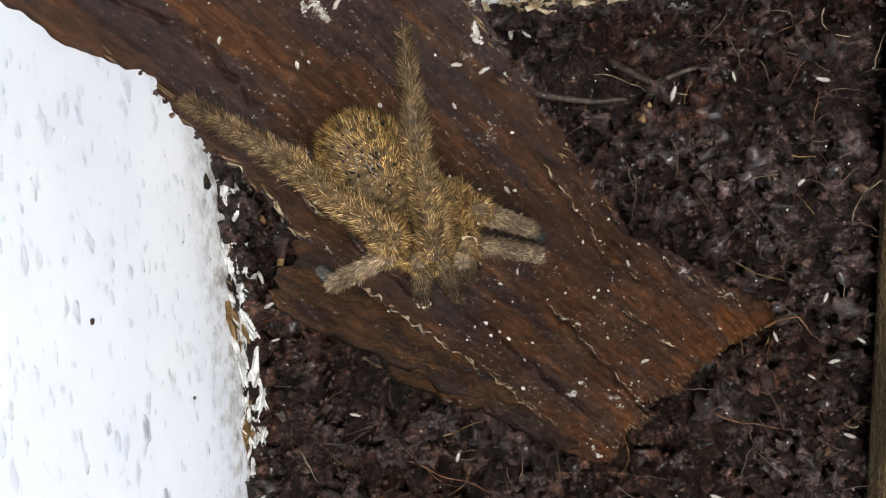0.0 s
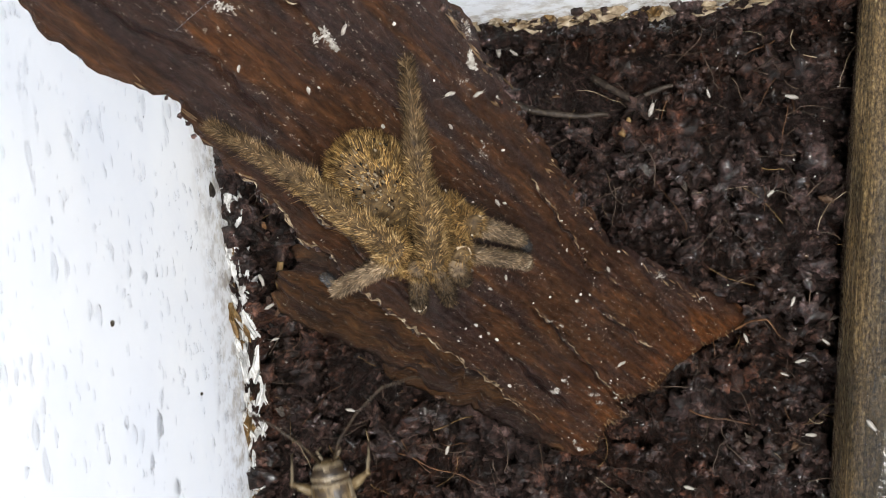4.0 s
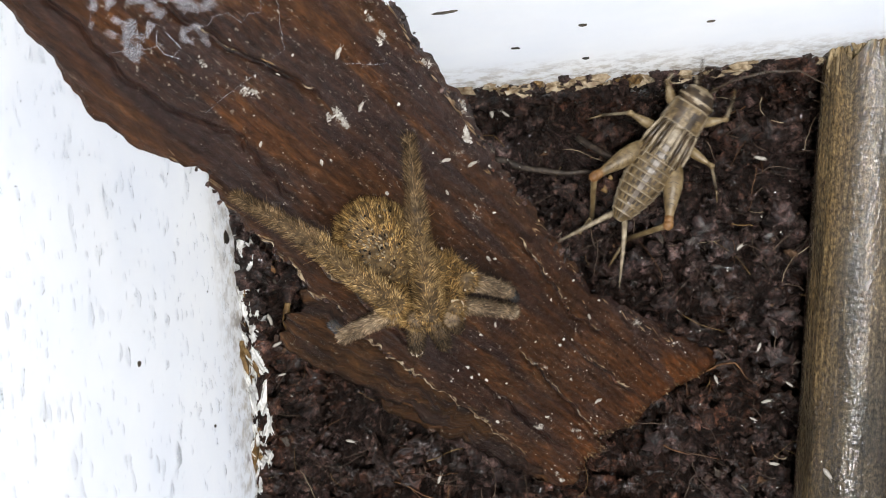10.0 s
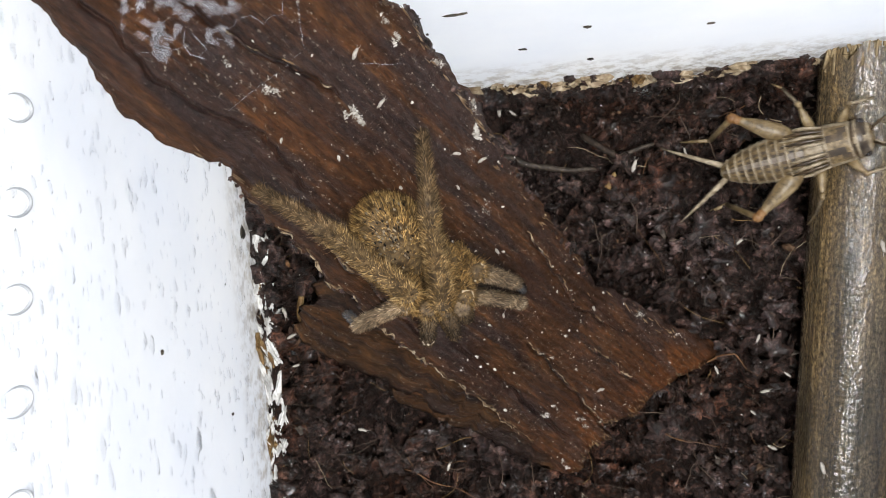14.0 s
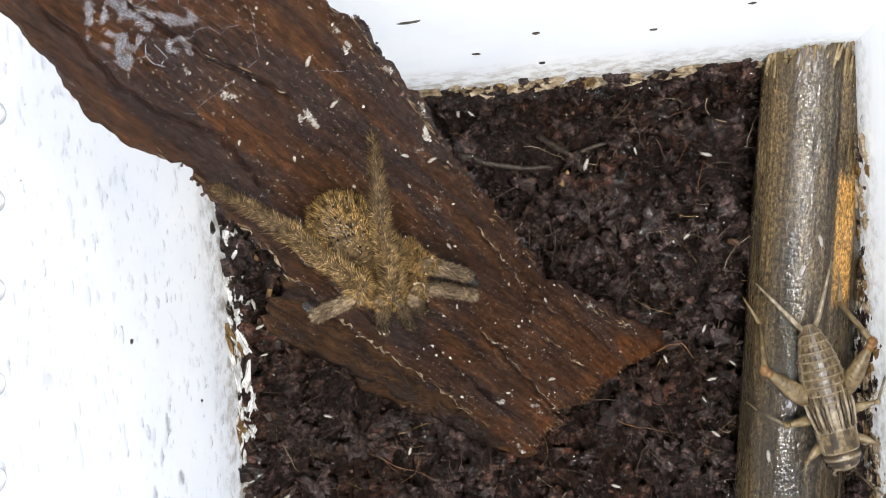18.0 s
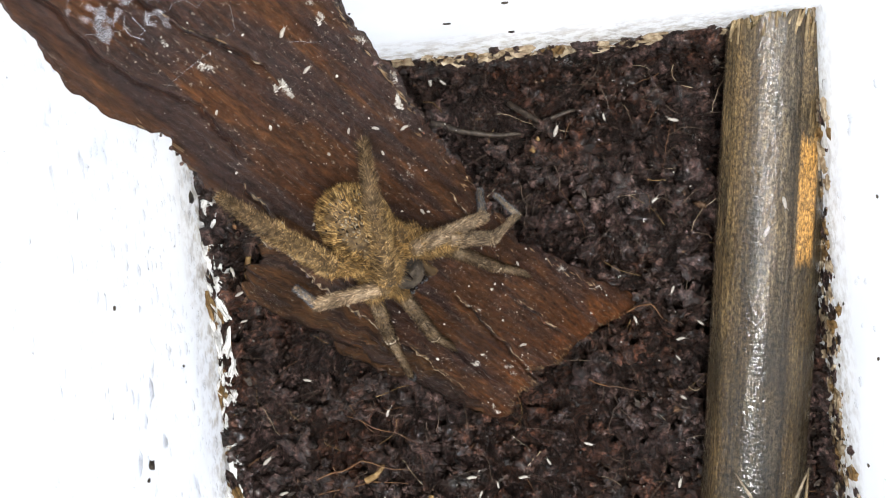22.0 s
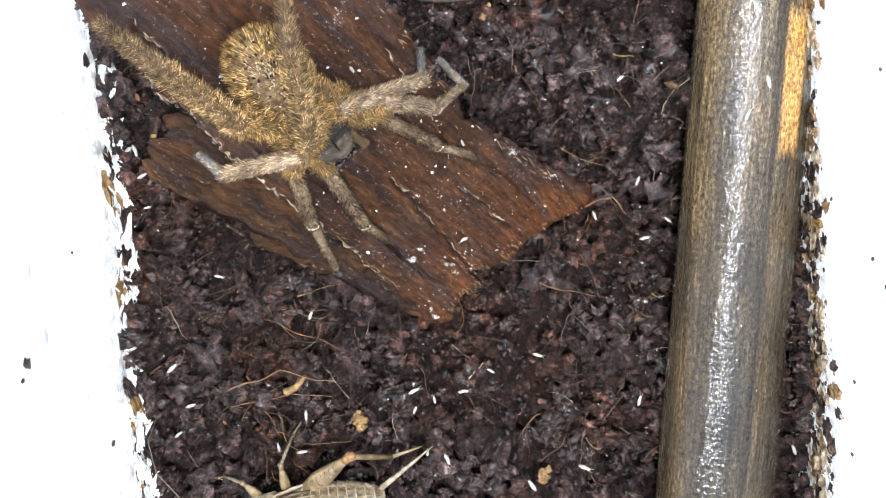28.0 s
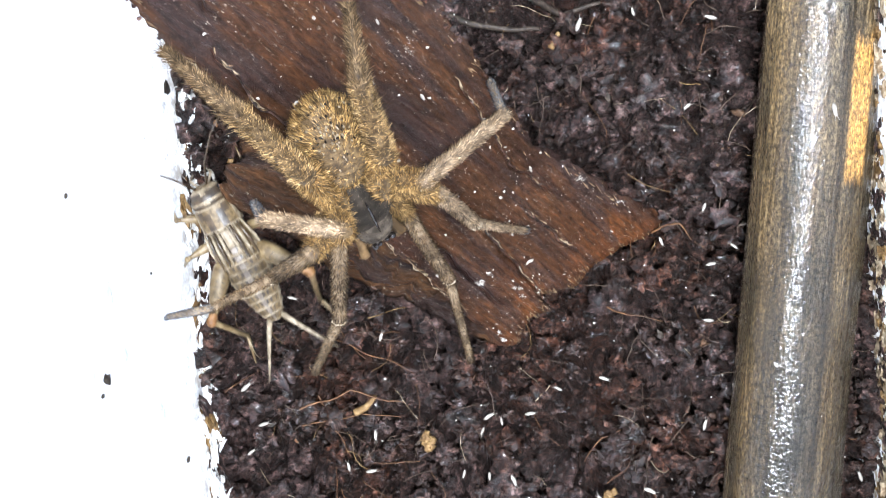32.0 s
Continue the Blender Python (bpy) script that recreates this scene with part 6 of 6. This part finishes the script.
    walk(LEGS['R1_femur'], [(0, pose(0.00260, 0.00200, -0.00020, 0.0, -56.2, -145.8)), (21.1, pose(0.00260, 0.00200, -0.00020, 0.0, -56.2, -145.8)), (21.35, pose(0.00260, 0.00200, -0.00020, -34.5, -38.9, -68.7)), (21.6, pose(0.00260, 0.00200, -0.00020, -29.8, -10.7, -19.7)), (21.85, pose(0.00260, 0.00200, -0.00020, -5.6, 4.7, 30.0)), (30.9, pose(0.00260, 0.00200, -0.00020, -5.6, 4.7, 30.0)), (31.45, pose(0.00260, 0.00200, -0.00020, -6.0, 2.0, 23.6)), (32, pose(0.00260, 0.00200, -0.00020, -6.3, 9.8, 15.9))])
    walk(LEGS['R1_tibia'], [(0, pose(-0.00002, 0.00022, 0.00454, 0.0, 26.0, -1.8)), (21.1, pose(-0.00002, 0.00022, 0.00454, 0.0, 26.0, -1.8)), (21.85, pose(0.00664, 0.00433, -0.00058, 7.3, 0.3, 13.5)), (30.9, pose(0.00664, 0.00433, -0.00058, 7.3, 0.3, 13.5)), (31.45, pose(0.00733, 0.00407, -0.00038, 7.2, -2.3, 3.4)), (32, pose(0.00753, 0.00341, -0.00109, 7.2, -9.4, 3.8))])
    walk(LEGS['R1_foot'], [(0, pose(0.00993, -0.00009, -0.00032, -0.0, 26.8, -5.6)), (21.1, pose(0.00993, -0.00009, -0.00032, -0.0, 26.8, -5.6)), (21.85, pose(0.01785, 0.00702, -0.00065, 11.6, 0.3, 18.6)), (30.9, pose(0.01785, 0.00702, -0.00065, 11.6, 0.3, 18.6)), (31.45, pose(0.01885, 0.00476, 0.00008, 11.1, -7.6, -1.5)), (32, pose(0.01892, 0.00417, 0.00080, 11.8, -6.6, -7.7))])
    walk(LEGS['L1_femur'], [(0, pose(0.00260, -0.00200, -0.00020, 0.0, -56.0, 148.3)), (21.1, pose(0.00260, -0.00200, -0.00020, 0.0, -56.0, 148.3)), (21.35, pose(0.00260, -0.00200, -0.00020, 39.2, -53.5, 81.0)), (21.6, pose(0.00260, -0.00200, -0.00020, 53.5, -33.5, 36.0)), (21.85, pose(0.00260, -0.00200, -0.00020, 48.8, -11.5, 2.9)), (30.9, pose(0.00260, -0.00200, -0.00020, 48.8, -11.5, 2.9)), (31.083, pose(0.00260, -0.00200, -0.00020, 53.6, -49.0, 26.2)), (31.267, pose(0.00260, -0.00200, -0.00020, -13.5, -78.1, 115.0)), (31.45, pose(0.00260, -0.00200, -0.00020, -73.4, -47.5, -163.2)), (32, pose(0.00260, -0.00200, -0.00020, -81.9, -37.2, -149.4))])
    walk(LEGS['L1_tibia'], [(0, pose(0.00075, -0.00085, 0.00303, 0.0, 18.7, -6.7)), (21.1, pose(0.00075, -0.00085, 0.00303, 0.0, 18.7, -6.7)), (21.85, pose(0.00561, -0.00185, 0.00041, 0.6, 0.1, -5.0)), (30.9, pose(0.00561, -0.00185, 0.00041, 0.6, 0.1, -5.0)), (31.45, pose(0.00073, -0.00257, 0.00194, 0.6, 2.2, -15.3)), (32, pose(0.00038, -0.00331, 0.00176, 0.5, 2.1, -17.3))])
    walk(LEGS['L1_foot'], [(0, pose(0.01208, -0.00219, -0.00082, 0.0, 24.1, -5.3)), (21.1, pose(0.01208, -0.00219, -0.00082, 0.0, 24.1, -5.3)), (21.85, pose(0.01799, -0.00294, 0.00040, 3.8, 8.6, 3.6)), (30.9, pose(0.01799, -0.00294, 0.00040, 3.8, 8.6, 3.6)), (31.45, pose(0.01274, -0.00585, 0.00146, -0.6, -1.0, -23.6)), (32, pose(0.01225, -0.00702, 0.00131, -0.6, 12.3, -27.0))])
    walk(LEGS['L2_femur'], [(0, pose(0.00120, -0.00240, -0.00020, -0.0, -48.8, 171.8)), (21.1, pose(0.00120, -0.00240, -0.00020, 0.0, -48.8, 171.8)), (21.35, pose(0.00120, -0.00240, -0.00020, -31.7, -35.7, -119.1)), (21.6, pose(0.00120, -0.00240, -0.00020, -33.2, -9.1, -71.1)), (21.85, pose(0.00120, -0.00240, -0.00020, -14.5, 9.9, -23.6)), (30.9, pose(0.00120, -0.00240, -0.00020, -14.5, 9.9, -23.6)), (31.083, pose(0.00120, -0.00240, -0.00020, -23.8, -8.2, -60.3)), (31.267, pose(0.00120, -0.00240, -0.00020, -20.1, -28.3, -98.1)), (31.45, pose(0.00120, -0.00240, -0.00020, -0.5, -40.7, -145.9)), (32, pose(0.00120, -0.00240, -0.00020, -20.3, -30.6, -114.6))])
    walk(LEGS['L2_tibia'], [(0, pose(-0.00189, -0.00196, 0.00337, 0.0, 16.6, -14.1)), (21.1, pose(-0.00189, -0.00196, 0.00337, 0.0, 16.6, -14.1)), (21.85, pose(0.00506, -0.00409, -0.00094, -0.3, -3.4, -15.1)), (30.9, pose(0.00506, -0.00409, -0.00094, -0.3, -3.4, -15.1)), (31.45, pose(-0.00149, -0.00423, 0.00260, 0.9, 13.3, -34.8)), (32, pose(-0.00056, -0.00624, 0.00229, 2.3, 32.3, -29.5))])
    walk(LEGS['L2_foot'], [(0, pose(0.00582, -0.00390, 0.00100, 0.0, 24.1, -6.5)), (21.1, pose(0.00582, -0.00390, 0.00100, 0.0, 24.1, -6.5)), (21.85, pose(0.01324, -0.00630, -0.00043, -2.4, -5.8, -11.5)), (30.9, pose(0.01324, -0.00630, -0.00043, -2.4, -5.8, -11.5)), (31.45, pose(0.00530, -0.00895, 0.00065, 2.1, 2.5, -53.1)), (31.725, pose(0.00549, -0.00936, -0.00079, -3.3, -6.4, -91.1)), (32, pose(0.00568, -0.00977, -0.00223, -2.1, -16.7, -129.6))])
    walk(LEGS['L2_toe'], [(0, pose(0.01276, -0.00469, -0.00212, 0.0, 19.4, -7.3)), (21.1, pose(0.01276, -0.00469, -0.00212, 0.0, 19.4, -7.3)), (21.85, pose(0.02094, -0.00787, 0.00037, 1.1, 18.7, -3.9)), (30.9, pose(0.02094, -0.00787, 0.00037, 1.1, 18.7, -3.9)), (31.45, pose(0.01004, -0.01526, 0.00030, -7.0, 24.9, -29.3)), (31.725, pose(0.00546, -0.01541, 0.00016, -17.6, 26.6, -64.9)), (32, pose(0.00087, -0.01556, 0.00002, -27.3, 22.5, -99.8))])


motions()
